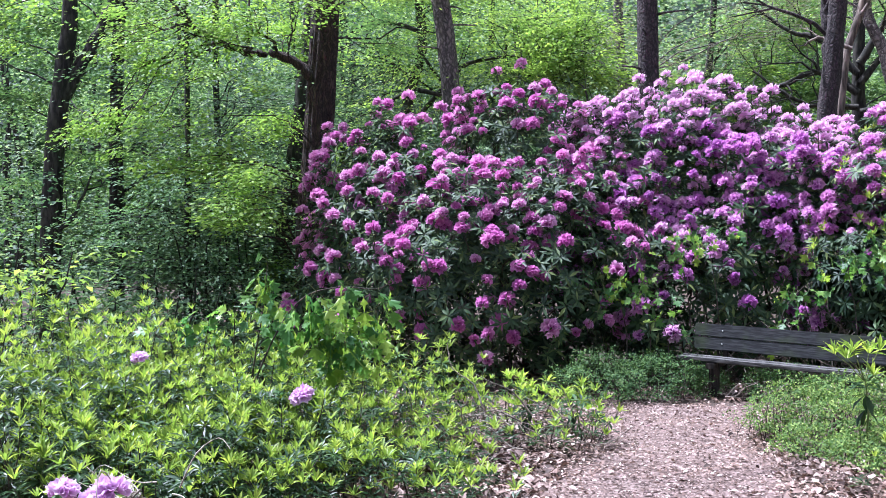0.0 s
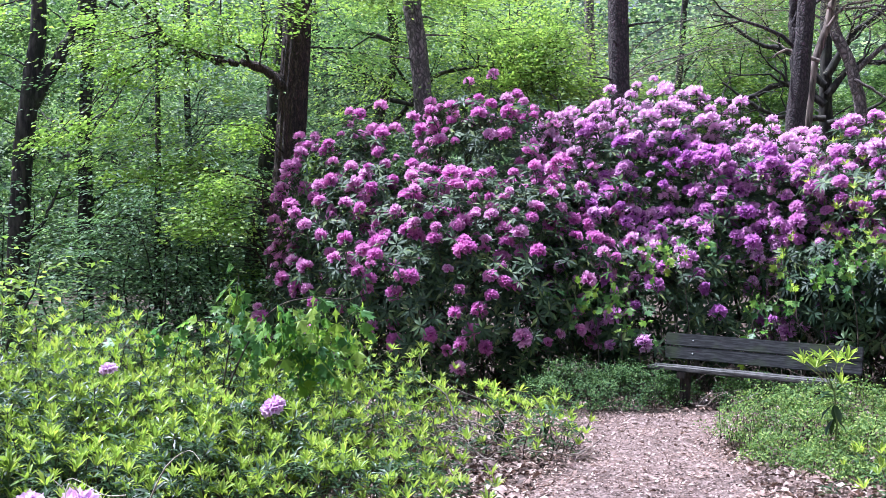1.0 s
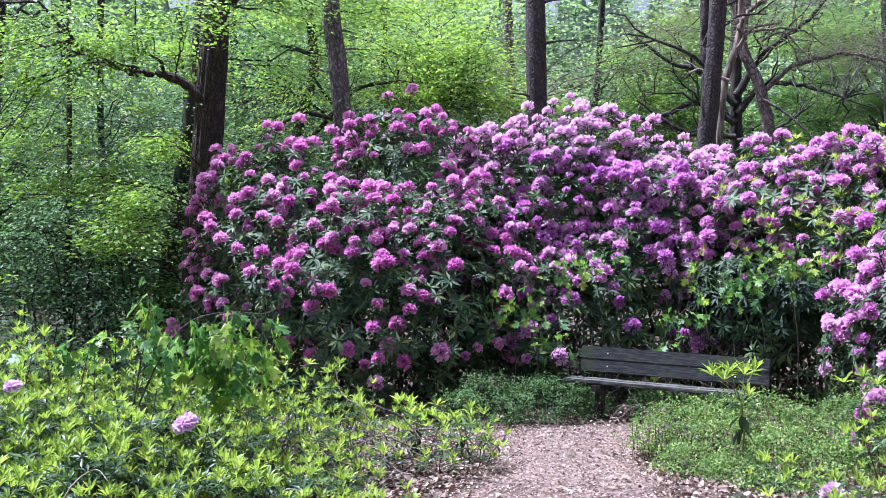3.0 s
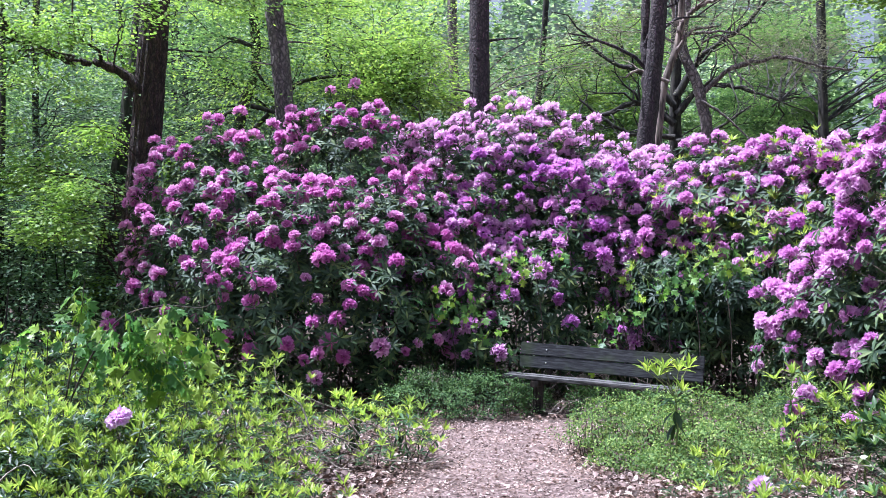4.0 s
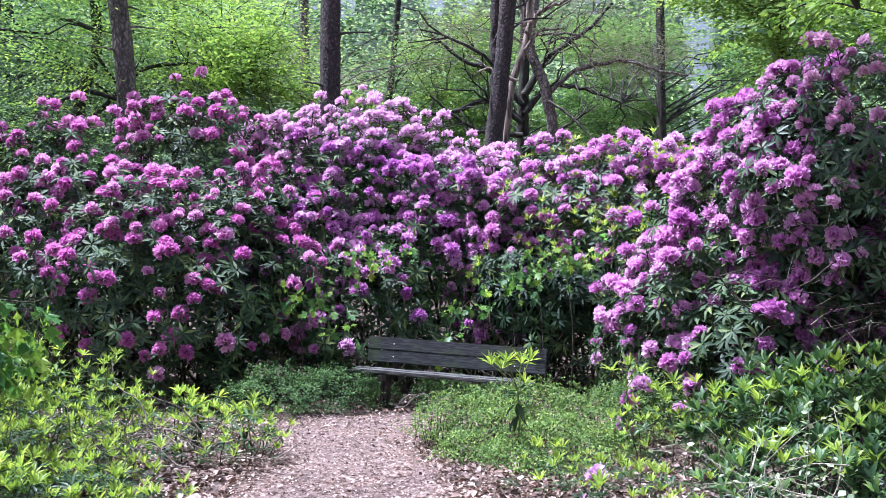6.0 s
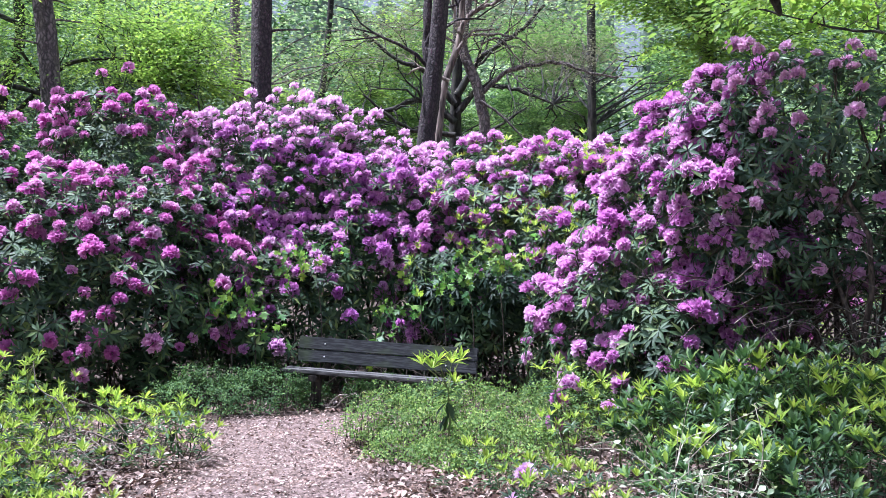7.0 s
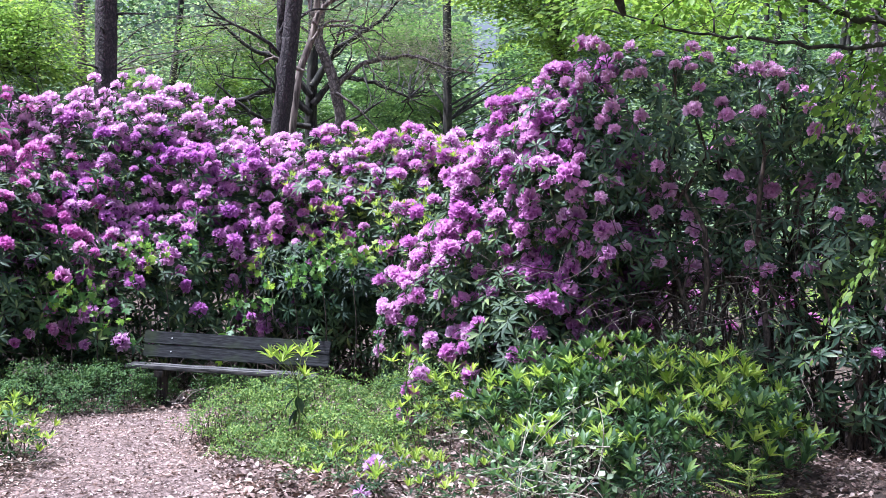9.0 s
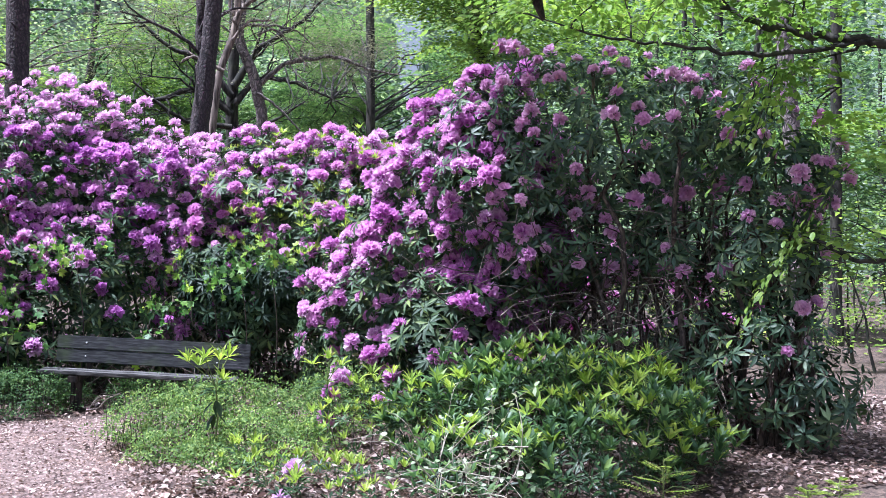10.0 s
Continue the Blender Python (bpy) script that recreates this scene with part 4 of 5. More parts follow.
# the big oak beside the pink bush
tree("oak_tree", "large oak with deeply furrowed reddish-brown bark and a side limb", line(14.2, (-21.6, -0.05), (-21.3, 1.9), (-20.85, 3.1), (-20.5, 4.3), (-20.3, 5.1), (-20.0, 7.5), (-20.2, 11.0)), 0.215, 0.175, M_OAKBARK,
     [(-27.2, 13.8, 4.6, 1.0, 0.7, 0.75, 18), (-24.9, 14.6, 2.7, 0.35, 0.4, 0.6, 10), (-25.4, 11.9, 2.05, 0.5, 0.3, 0.2, 9), (-30.2, 13.6, 4.3, 0.6, 0.6, 0.5, 14), (-27.6, 13.4, 2.9, 0.7, 0.5, 0.4, 14), (-32.6, 14.0, 3.2, 0.4, 0.4, 0.4, 6), (-37.4, 13.6, 4.6, 0.5, 0.5, 0.5, 10), (-28.8, 13.4, 3.6, 0.8, 0.6, 0.6, 8), (-23.6, 14.6, 1.2, 0.35, 0.3, 0.3, 8),
      (-24.0, 14.0, 8.6, 2.5, 2.2, 1.2, 6), (-30.5, 12.6, 4.7, 0.8, 0.4, 0.5, 7), (-26.5, 12.9, 3.5, 0.8, 0.4, 0.5, 6), (-24.4, 13.0, 4.7, 0.6, 0.4, 0.5, 6), (-21.8, 13.4, 4.9, 0.35, 0.3, 0.25, 3), (-18.4, 13.6, 5.2, 0.7, 0.5, 0.4, 8), (-24.4, 12.0, 2.5, 0.5, 0.3, 0.3, 6), (-19.3, 14.8, 3.0, 0.35, 0.3, 0.5, 7), (-22.7, 14.7, 4.6, 0.3, 0.3, 0.6, 8), (-23.2, 14.8, 3.5, 0.3, 0.3, 0.4, 6)], M_OAK,
     [(line(14.1, (-20.9, 3.95), (-22.0, 4.2), (-23.3, 4.32), (-24.8, 4.34), (-27.2, 4.6), (-29.5, 5.2)), 0.085, 0.02),
      (line(14.3, (-20.3, 5.2), (-18.7, 5.6), (-16.5, 6.5)), 0.06, 0.03)], leaf=0.066, per=56, disc=0.34, flat=0.4, sides=28, rough=0.05, blade=(OVATE_V, OVATE_F))
# forked dark tree and its neighbours at the edge of the wood
tree("forked_tree", "slender dark-barked tree forking into two stems", line(17, (-35.4, 0), (-35.3, 1.0), (-34.9, 3.2), (-34.4, 4.5), (-34.0, 5.6), (-34.3, 8.5)), 0.18, 0.10, M_DARKBARK,
     [(-37.5, 18.0, 5.0, 1.4, 0.8, 1.4, 30), (-32.6, 18.2, 5.6, 1.8, 0.8, 1.2, 40), (-33.6, 18.2, 2.4, 1.2, 0.6, 1.4, 24)], M_BEECH,
     [(line(17, (-34.6, 4.0), (-33.2, 4.75), (-32.2, 5.3), (-31.5, 5.9), (-30.2, 7.5)), 0.12, 0.07), (line(16.9, (-35.0, 1.9), (-34.0, 2.2), (-33.0, 2.9)), 0.035, 0.015)], leaf=0.075)
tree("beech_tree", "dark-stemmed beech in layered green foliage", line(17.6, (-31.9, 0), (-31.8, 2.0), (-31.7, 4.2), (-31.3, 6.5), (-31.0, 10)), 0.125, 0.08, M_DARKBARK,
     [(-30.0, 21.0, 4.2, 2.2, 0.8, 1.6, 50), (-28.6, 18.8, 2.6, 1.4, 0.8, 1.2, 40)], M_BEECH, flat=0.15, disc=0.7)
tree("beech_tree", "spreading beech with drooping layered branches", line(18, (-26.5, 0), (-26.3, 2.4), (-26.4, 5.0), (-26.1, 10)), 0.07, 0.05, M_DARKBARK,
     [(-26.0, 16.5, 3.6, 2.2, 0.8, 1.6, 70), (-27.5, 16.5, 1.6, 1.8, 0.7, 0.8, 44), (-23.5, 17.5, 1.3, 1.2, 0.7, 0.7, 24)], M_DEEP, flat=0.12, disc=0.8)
tree("hemlock_tree", "dark conifer with drooping flat sprays at the wood's edge", line(15.6, (-28.2, 0), (-28.1, 2.0), (-28.0, 4.0), (-28, 6.5)), 0.06, 0.03, M_DARKBARK,
     [(-29.5, 15.2, 1.3, 1.3, 0.5, 1.1, 40), (-25.6, 14.4, 1.2, 1.2, 0.6, 1.0, 42), (-27.5, 14.8, 2.6, 1.5, 0.6, 0.7, 34), (-23.6, 15.0, 0.8, 0.6, 0.5, 0.7, 14)], M_HEMLOCK, leaf=0.082, per=48, disc=0.7, flat=0.05, every=1, wide=0.8)
tree("leaning_tree", "dark trunk leaning behind the oak", line(16, (-23.6, 0), (-23.1, 1.2), (-22.2, 2.9), (-21.6, 4.2), (-20.9, 6.0), (-20.2, 10)), 0.18, 0.10, M_DARKBARK,
     [(-20.0, 17.5, 2.4, 1.6, 0.8, 1.6, 36), (-18, 17, 6, 2, 1.5, 1.5, 30)], M_BEECH)
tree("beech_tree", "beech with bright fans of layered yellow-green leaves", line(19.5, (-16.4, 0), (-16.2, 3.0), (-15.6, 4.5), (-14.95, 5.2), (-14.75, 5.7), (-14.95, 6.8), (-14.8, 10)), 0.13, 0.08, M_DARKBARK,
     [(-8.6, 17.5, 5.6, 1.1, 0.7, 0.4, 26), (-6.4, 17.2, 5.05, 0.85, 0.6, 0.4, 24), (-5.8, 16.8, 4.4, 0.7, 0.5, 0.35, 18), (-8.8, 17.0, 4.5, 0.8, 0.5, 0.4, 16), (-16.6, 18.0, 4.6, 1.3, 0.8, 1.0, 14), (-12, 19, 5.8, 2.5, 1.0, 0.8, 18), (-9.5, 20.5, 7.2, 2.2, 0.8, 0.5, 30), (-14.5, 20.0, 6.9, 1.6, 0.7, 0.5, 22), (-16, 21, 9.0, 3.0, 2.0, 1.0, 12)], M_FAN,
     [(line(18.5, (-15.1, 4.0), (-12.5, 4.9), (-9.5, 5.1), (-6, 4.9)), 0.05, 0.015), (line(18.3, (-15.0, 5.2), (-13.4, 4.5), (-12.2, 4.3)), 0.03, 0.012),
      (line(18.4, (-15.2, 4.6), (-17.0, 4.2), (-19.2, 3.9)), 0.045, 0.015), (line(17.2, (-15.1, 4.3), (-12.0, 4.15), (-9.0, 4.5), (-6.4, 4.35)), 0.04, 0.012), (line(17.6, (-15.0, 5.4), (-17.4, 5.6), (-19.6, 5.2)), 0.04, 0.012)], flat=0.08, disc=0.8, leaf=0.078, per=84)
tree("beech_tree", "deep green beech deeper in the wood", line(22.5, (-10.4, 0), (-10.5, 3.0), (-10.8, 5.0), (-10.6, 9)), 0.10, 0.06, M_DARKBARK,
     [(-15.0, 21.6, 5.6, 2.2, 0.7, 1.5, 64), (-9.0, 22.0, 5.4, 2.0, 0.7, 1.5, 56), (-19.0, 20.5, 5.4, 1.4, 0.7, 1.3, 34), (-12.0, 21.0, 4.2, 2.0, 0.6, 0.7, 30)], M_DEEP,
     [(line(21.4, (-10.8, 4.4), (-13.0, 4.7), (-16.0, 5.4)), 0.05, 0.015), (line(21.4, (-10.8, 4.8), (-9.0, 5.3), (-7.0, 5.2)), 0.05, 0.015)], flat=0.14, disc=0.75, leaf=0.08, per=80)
# pines behind the bushes
tree("pine_tree", "pine trunk with patchy grey-brown bark", line(16.2, (-12.6, 0), (-12.9, 2.7), (-13.15, 4.0), (-13.45, 5.0), (-13.75, 5.85), (-14.3, 9.0), (-14.4, 12)), 0.155, 0.13, M_GREYBARK, category="pine tree", sides=20, rough=0.04)
tree("pine_tree", "straight pine trunk with dark scaly bark", line(15.2, (-2.1, 0), (-2.1, 3.0), (-2.08, 4.5), (-2.06, 6.0), (-2.0, 12)), 0.16, 0.145, M_PINEBARK, category="pine tree", sides=24, rough=0.03)
snag = tree("pine_snag", "cut-off brown pine trunk half hidden by flowers", line(16.2, (-6.55, 0), (-6.5, 2.3), (-6.5, 3.92)), 0.185, 0.168, M_PINEBARK, category="dead tree", sides=22, rough=0.03,
            limbs=[(line(15.95, (-6.2, 3.2), (-5.7, 3.4), (-5.4, 3.7), (-5.6, 4.05), (-6.0, 4.15)), 0.024, 0.010)])
cut = bmesh.new()
bmesh.ops.create_cone(cut, cap_ends=True, segments=22, radius1=0.166, radius2=0.16, depth=0.03)
part("cut_face", cut, M_DEADWOOD, snag, "pale sawn top").location = Vector(spot(-6.5, 16.2, 3.915)) - snag.location
tree("pine_tree", "leaning pine with reddish-grey bark among the flowers", line(15.4, (6.5, 0), (7.0, 2.4), (7.26, 3.4), (7.65, 4.3), (8.1, 5.6), (8.9, 8.5), (9.2, 12)), 0.15, 0.105, M_PINEBARK, category="pine tree", sides=22, rough=0.03,
     limbs=[(line(15.55, (7.5, 4.0), (7.36, 4.8), (7.38, 5.6), (7.3, 8.5)), 0.085, 0.06)])
tree("pine_tree", "pale old pine stem with bare crooked dead branches", line(16.6, (7.6, 0), (7.75, 2.6), (7.95, 3.6), (8.35, 4.5), (9.12, 5.2), (9.34, 6.0), (9.5, 9)), 0.075, 0.045, M_DEADWOOD,
     limbs=[(line(16.5, (9.15, 5.3), (9.75, 5.6), (10.6, 5.75), (11.9, 5.95), (13.2, 6.2)), 0.05, 0.02), (line(16.4, (9.0, 5.0), (9.9, 5.3), (11.2, 5.35)), 0.03, 0.012), (line(16.4, (9.1, 5.4), (8.8, 5.8), (8.6, 6.6)), 0.035, 0.02),
            (line(16.4, (10.4, 5.1), (11.4, 5.2), (12.4, 4.9), (13.3, 4.6)), 0.02, 0.01), (line(16.4, (8.6, 4.5), (6.9, 4.7), (6.2, 4.6)), 0.03, 0.012)], category="pine tree")
tree("pine_tree", "crooked pine with a long side limb and thin needles", line(20, (10.8, 0), (10.65, 3.9), (10.4, 4.6), (10.1, 5.1), (9.5, 5.6), (9.34, 6.0), (9.7, 7.2), (10, 11)), 0.115, 0.085, M_GREYBARK,
     [(14.2, 20.2, 5.85, 1.1, 0.8, 0.35, 12), (16.2, 20.2, 5.6, 0.7, 0.6, 0.25, 6), (4.6, 19.6, 6.2, 1.0, 0.8, 0.5, 7), (8.5, 19.5, 6.3, 1.8, 1.2, 0.6, 11), (12.5, 19.5, 6.6, 1.5, 1.0, 0.5, 10)], M_NEEDLE,
     [(line(20, (10.3, 4.85), (11.8, 5.3), (13.3, 5.42), (14.8, 5.5), (16.3, 5.3), (18.1, 5.15)), 0.055, 0.02), (line(19.8, (10.35, 4.7), (11.6, 4.4), (13.0, 3.9)), 0.03, 0.012), (line(19.7, (9.6, 6.0), (11.4, 6.0), (12.6, 5.9), (13.6, 5.6)), 0.03, 0.012)], "pine tree", 0.10, 90, 0.7, 0.6, wide=0.10)
tree("pine_tree", "distant pine crown of thin grey-green needles", line(24, (-3.4, 0), (-3.2, 4), (-3.6, 7), (-3.4, 12)), 0.16, 0.1, M_GREYBARK,
     [(-3.8, 23, 6.0, 1.6, 1.0, 1.6, 24), (4.0, 24, 6.6, 2.2, 1.0, 1.0, 14)], M_NEEDLE,
     [(line(23, (-3.4, 5.2), (-4.8, 5.8), (-5.6, 6.9)), 0.05, 0.02)], "pine tree", 0.12, 90, 0.9, 0.7, wide=0.10)
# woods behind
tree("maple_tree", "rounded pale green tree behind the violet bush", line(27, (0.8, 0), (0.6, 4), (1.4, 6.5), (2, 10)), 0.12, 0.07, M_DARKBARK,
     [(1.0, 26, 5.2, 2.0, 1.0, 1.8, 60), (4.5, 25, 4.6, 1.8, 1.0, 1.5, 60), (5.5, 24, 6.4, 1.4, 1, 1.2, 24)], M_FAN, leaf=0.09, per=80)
tree("oak_tree", "dark-limbed spreading oak in the wood behind", line(22.4, (9.0, 0), (9.0, 3.6), (8.9, 4.6), (9.0, 6.0), (9.2, 10)), 0.18, 0.09, M_DARKBARK,
     [(6.0, 24.6, 5.2, 1.8, 0.8, 1.1, 44), (12.8, 24.8, 5.0, 2.2, 0.8, 1.2, 70), (9.5, 24.4, 6.8, 3, 0.8, 0.8, 30), (14.6, 25.5, 7.0, 1.8, 0.8, 0.9, 44), (11.0, 25.6, 3.7, 3.0, 0.8, 0.6, 50), (4.0, 25.6, 3.9, 2.4, 0.8, 0.6, 34)], M_BEECH,
     [(line(22.2, (8.9, 4.6), (7.0, 5.1), (4.5, 4.8), (2.4, 4.9)), 0.09, 0.025), (line(22.2, (8.9, 5.0), (7.2, 5.7), (5.5, 6.0), (3.6, 6.6)), 0.08, 0.025), (line(22.1, (8.9, 4.3), (6.0, 4.5), (3.6, 5.2)), 0.06, 0.02),
      (line(22.2, (9.0, 4.8), (10.5, 5.4), (12.5, 5.3), (14.5, 5.0)), 0.08, 0.02), (line(22.2, (9.0, 5.2), (10.6, 6.1), (12.5, 6.6), (14.0, 7.2)), 0.08, 0.03), (line(22.0, (9.0, 4.2), (11.0, 4.4), (13.0, 4.9)), 0.05, 0.015)], leaf=0.08)
tree("oak_tree", "tall dark-trunked tree in green woodland", line(23.2, (16.75, 0), (16.7, 4.3), (16.66, 6), (16.5, 12)), 0.118, 0.095, M_DARKBARK,
     [(14.8, 31.0, 8.0, 2.2, 0.8, 1.2, 44), (22.2, 27, 6.6, 1.4, 1.0, 1.6, 40), (13.6, 31, 6.0, 1.8, 0.8, 1.2, 40), (22.6, 25, 5.0, 1.0, 1, 1.0, 30)], M_BEECH, leaf=0.10)
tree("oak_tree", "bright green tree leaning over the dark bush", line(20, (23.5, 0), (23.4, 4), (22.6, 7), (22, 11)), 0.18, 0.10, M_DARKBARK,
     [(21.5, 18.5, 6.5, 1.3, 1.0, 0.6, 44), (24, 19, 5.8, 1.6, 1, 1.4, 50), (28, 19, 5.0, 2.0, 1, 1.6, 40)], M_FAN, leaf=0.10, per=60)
tree("beech_tree", "pale sunlit beech in open woodland", line(24, (36, 0), (36, 4), (36.4, 10)), 0.14, 0.09, M_DARKBARK,
     [(34, 22, 4.8, 2.2, 1.0, 1.8, 50), (39, 22, 3.4, 2.0, 1.0, 1.8, 50), (43.5, 20, 3.2, 1.4, 1.0, 1.4, 34)], M_BEECH, leaf=0.09)
tree("pine_tree", "grey-barked pine behind the dark bush", line(14.6, (40.7, 0), (40.4, 2.6), (40.1, 3.4), (39.8, 4.4), (39.5, 6.5), (39.3, 10)), 0.125, 0.10, M_GREYBARK, category="pine tree", sides=18)
tree("pine_tree", "thin dark trunk in the open wood", line(19, (42.3, 0), (42.3, 4), (42.2, 8), (42, 12)), 0.10, 0.08, M_DARKBARK, category="pine tree")
# the tree whose boughs hang over the dark bush
tree("oak_tree", "oak reaching long dark boughs over the shaded bush", line(9.2, (58, 0), (57, 2.0), (56, 3.3), (56, 6), (56.5, 9)), 0.20, 0.12, M_DARKBARK,
     [(41.5, 8.2, 3.6, 1.0, 0.6, 0.25, 12), (36.0, 8.2, 3.66, 1.0, 0.6, 0.2, 11), (30.0, 8.4, 3.68, 0.9, 0.6, 0.14, 7), (25.6, 8.6, 3.6, 0.5, 0.4, 0.14, 3), (24.5, 9.0, 6.0, 0.9, 0.9, 0.5, 14), (42.5, 8.4, 1.6, 0.5, 0.4, 0.3, 4),
      (46, 8.6, 2.6, 0.7, 0.6, 0.6, 8), (24, 8.0, 5.7, 1.6, 1.2, 0.5, 10), (39.6, 8.3, 2.9, 0.25, 0.25, 0.2, 6), (23, 10.2, 6.0, 2.0, 1.5, 0.7, 9), (30, 9.8, 6.2, 1.6, 1.5, 0.7, 12), (21, 6.0, 4.9, 0.6, 0.5, 0.3, 10), (16, 7.2, 5.9, 1.3, 1.0, 0.4, 14)], M_OAK,
     [(line(8.2, (56, 3.0), (50, 3.05), (44.5, 3.20), (42.6, 3.24), (40.3, 3.31), (38.3, 3.43), (35.9, 3.62), (33, 3.9)), 0.05, 0.014),
      (line(8.2, (44.5, 3.20), (41.5, 3.16), (38.3, 3.16), (33.8, 3.27), (30.7, 3.33), (27, 3.5)), 0.024, 0.006),
      (line(9.5, (56, 4.2), (45, 5.4), (32, 5.9), (24, 6.1), (12, 6.2)), 0.07, 0.02),
      (line(8.4, (56, 2.2), (48, 1.75), (44.6, 1.55), (42.5, 1.65), (41, 1.75)), 0.035, 0.008)], leaf=0.082, per=40, disc=0.34, flat=0.25, wide=0.95, blade=(OVATE_V, OVATE_F))


# far woods, too many to count
def far_woods():
    n = 130
    az, d = RNG.uniform(-52, 60, n), RNG.uniform(30, 75, n)
    open_wood = (az > -15) & (az < 24)
    az, d = az[~open_wood], d[~open_wood]
    tubes = []
    for a, r in zip(az, d):
        p = spot(a, r)
        q = p + np.array((RNG.normal(0, 0.6), RNG.normal(0, 0.6), RNG.uniform(9, 14)))
        tubes.append(tube_arrays(bend(p, q, 6, 0, 0.02), np.linspace(RNG.uniform(0.10, 0.22), 0.06, 6), 6))
    v, f = joined(tubes)
    tagged(new("far_trunks", mesh_of("far_trunks", v, f, M_DARKBARK, True)), "many dim trunks deep in the wood", "woodland", kind="stuff")
    # far_foliage gets its haze from the pale leaf colour alone
    for name, mat, m, near, far, zlo, zhi, label in (("far_foliage", M_FAR, 1000, 34, 58, 0.4, 16, "green foliage deep in the wood, haze put into its pale colour"),
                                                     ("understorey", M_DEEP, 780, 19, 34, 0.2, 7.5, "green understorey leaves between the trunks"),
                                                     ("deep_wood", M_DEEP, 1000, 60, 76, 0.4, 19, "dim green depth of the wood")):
        az, d, z = RNG.uniform(-52, 60, m), RNG.uniform(near, far, m), RNG.uniform(zlo, zhi, m)
        if name == "understorey":
            keep0 = (az < -7) | (az > 34) | (RNG.random(m) < 0.16)
            az, d, z = az[keep0], d[keep0], z[keep0]
        if name == "deep_wood":
            keep0 = ~((az > -5) & (az < 6) & (z > 16)) | (RNG.random(m) < 0.5)
            az, d, z = az[keep0], d[keep0], z[keep0]
        rise = np.degrees(np.arctan2(z - 1.6, d))
        keep = ~((az > 17.2) & (az < 20.2) & (rise > 5.0) & (rise < 12.0))
        base, dr, up, sz = [], [], [], []
        for a, r, h in zip(az[keep], d[keep], z[keep]):
            k = 55 if name == "deep_wood" else 90
            s = r / 30
            off = RNG.normal(0, 1, (k, 3)) * np.array((0.9, 0.9, 0.15 if name == "understorey" else 0.26)) * s
            base.append(spot(a, r, h) + off)
            dr.append(RNG.normal(0, 1, (k, 3)) * np.array((1, 1, 0.3)))
            up.append(UP + RNG.normal(0, 0.5, (k, 3)))
            sz.append(RNG.uniform(0.10, 0.19, k) * s * (2.3 if name == "deep_wood" else 1))
        base = np.concatenate(base)
        base[:, 2] = np.maximum(base[:, 2], 0.1)
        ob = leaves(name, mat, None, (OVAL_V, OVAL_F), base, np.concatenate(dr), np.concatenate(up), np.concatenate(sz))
        tagged(ob, label, "woodland", kind="stuff")


far_woods()


def thicket(label, spots, mat, per=220, leaf=0.11):
    """Young undergrowth: thin stems carrying leafy sprays from the ground up."""
    for az, d, w, h in spots:
        c = spot(az, d)
        b = root("undergrowth", (c[0], c[1], 0.0), label, "undergrowth", "undergrowth at the wood's edge")
        side = unit(np.array((c[1], -c[0], 0)))
        foot = [c + side * RNG.uniform(-w, w) * 0.6 for _ in range(5)]
        tops = [f + UP * h * RNG.uniform(0.7, 1.0) + RNG.normal(0, 0.25, 3) for f in foot]
        tubes = [tube_arrays(bend(f, q, 6, 0, 0.04), np.linspace(0.025, 0.006, 6), 5) for f, q in zip(foot, tops)]
        v, f = joined(tubes)
        child("stem", mesh_of("stem", v - c, f, M_DARKBARK, True), b)
        n = int(9 * w * h)
        cs = c + side * RNG.uniform(-w, w, (n, 1)) + UP * RNG.uniform(0.15, h, (n, 1)) + RNG.normal(0, 0.35, (n, 3)) * np.array((1, 1, 0))
        base = np.repeat(cs, per // 5, 0)
        k = len(base)
        base = base + RNG.normal(0, 1, (k, 3)) * np.array((0.34, 0.34, 0.045))
        base[:, 2] = np.maximum(base[:, 2], 0.05)
        leaves("foliage", mat, b, (OVAL_V, OVAL_F), base, RNG.normal(0, 1, (k, 3)) * np.array((1, 1, 0.25)) - 0.2 * UP, UP + RNG.normal(0, 0.35, (k, 3)), RNG.uniform(0.06, 0.115, k), 1.0)


thicket("dark green beech undergrowth in layered sprays", [(-39, 15, 1.2, 3.0), (-33.4, 18.4, 1.0, 2.0), (-29.5, 15, 1.2, 2.6), (-25.8, 14.8, 1.0, 2.6), (-23.0, 15, 0.8, 2.0), (-36, 19, 1.6, 3.2), (-28, 19, 2.0, 3.4), (-39, 12.6, 1.0, 1.3), (-35, 13, 1.2, 1.1), (-30.5, 12.8, 1.2, 1.2), (-26.5, 12.6, 1.0, 1.1), (-23.6, 12.6, 0.7, 0.9)], M_DEEP)
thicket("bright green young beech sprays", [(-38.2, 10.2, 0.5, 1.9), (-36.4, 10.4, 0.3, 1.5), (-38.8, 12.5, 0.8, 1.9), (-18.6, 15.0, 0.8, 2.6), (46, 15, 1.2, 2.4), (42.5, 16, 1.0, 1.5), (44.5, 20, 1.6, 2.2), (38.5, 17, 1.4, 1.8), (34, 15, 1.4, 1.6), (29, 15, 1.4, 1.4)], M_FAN)


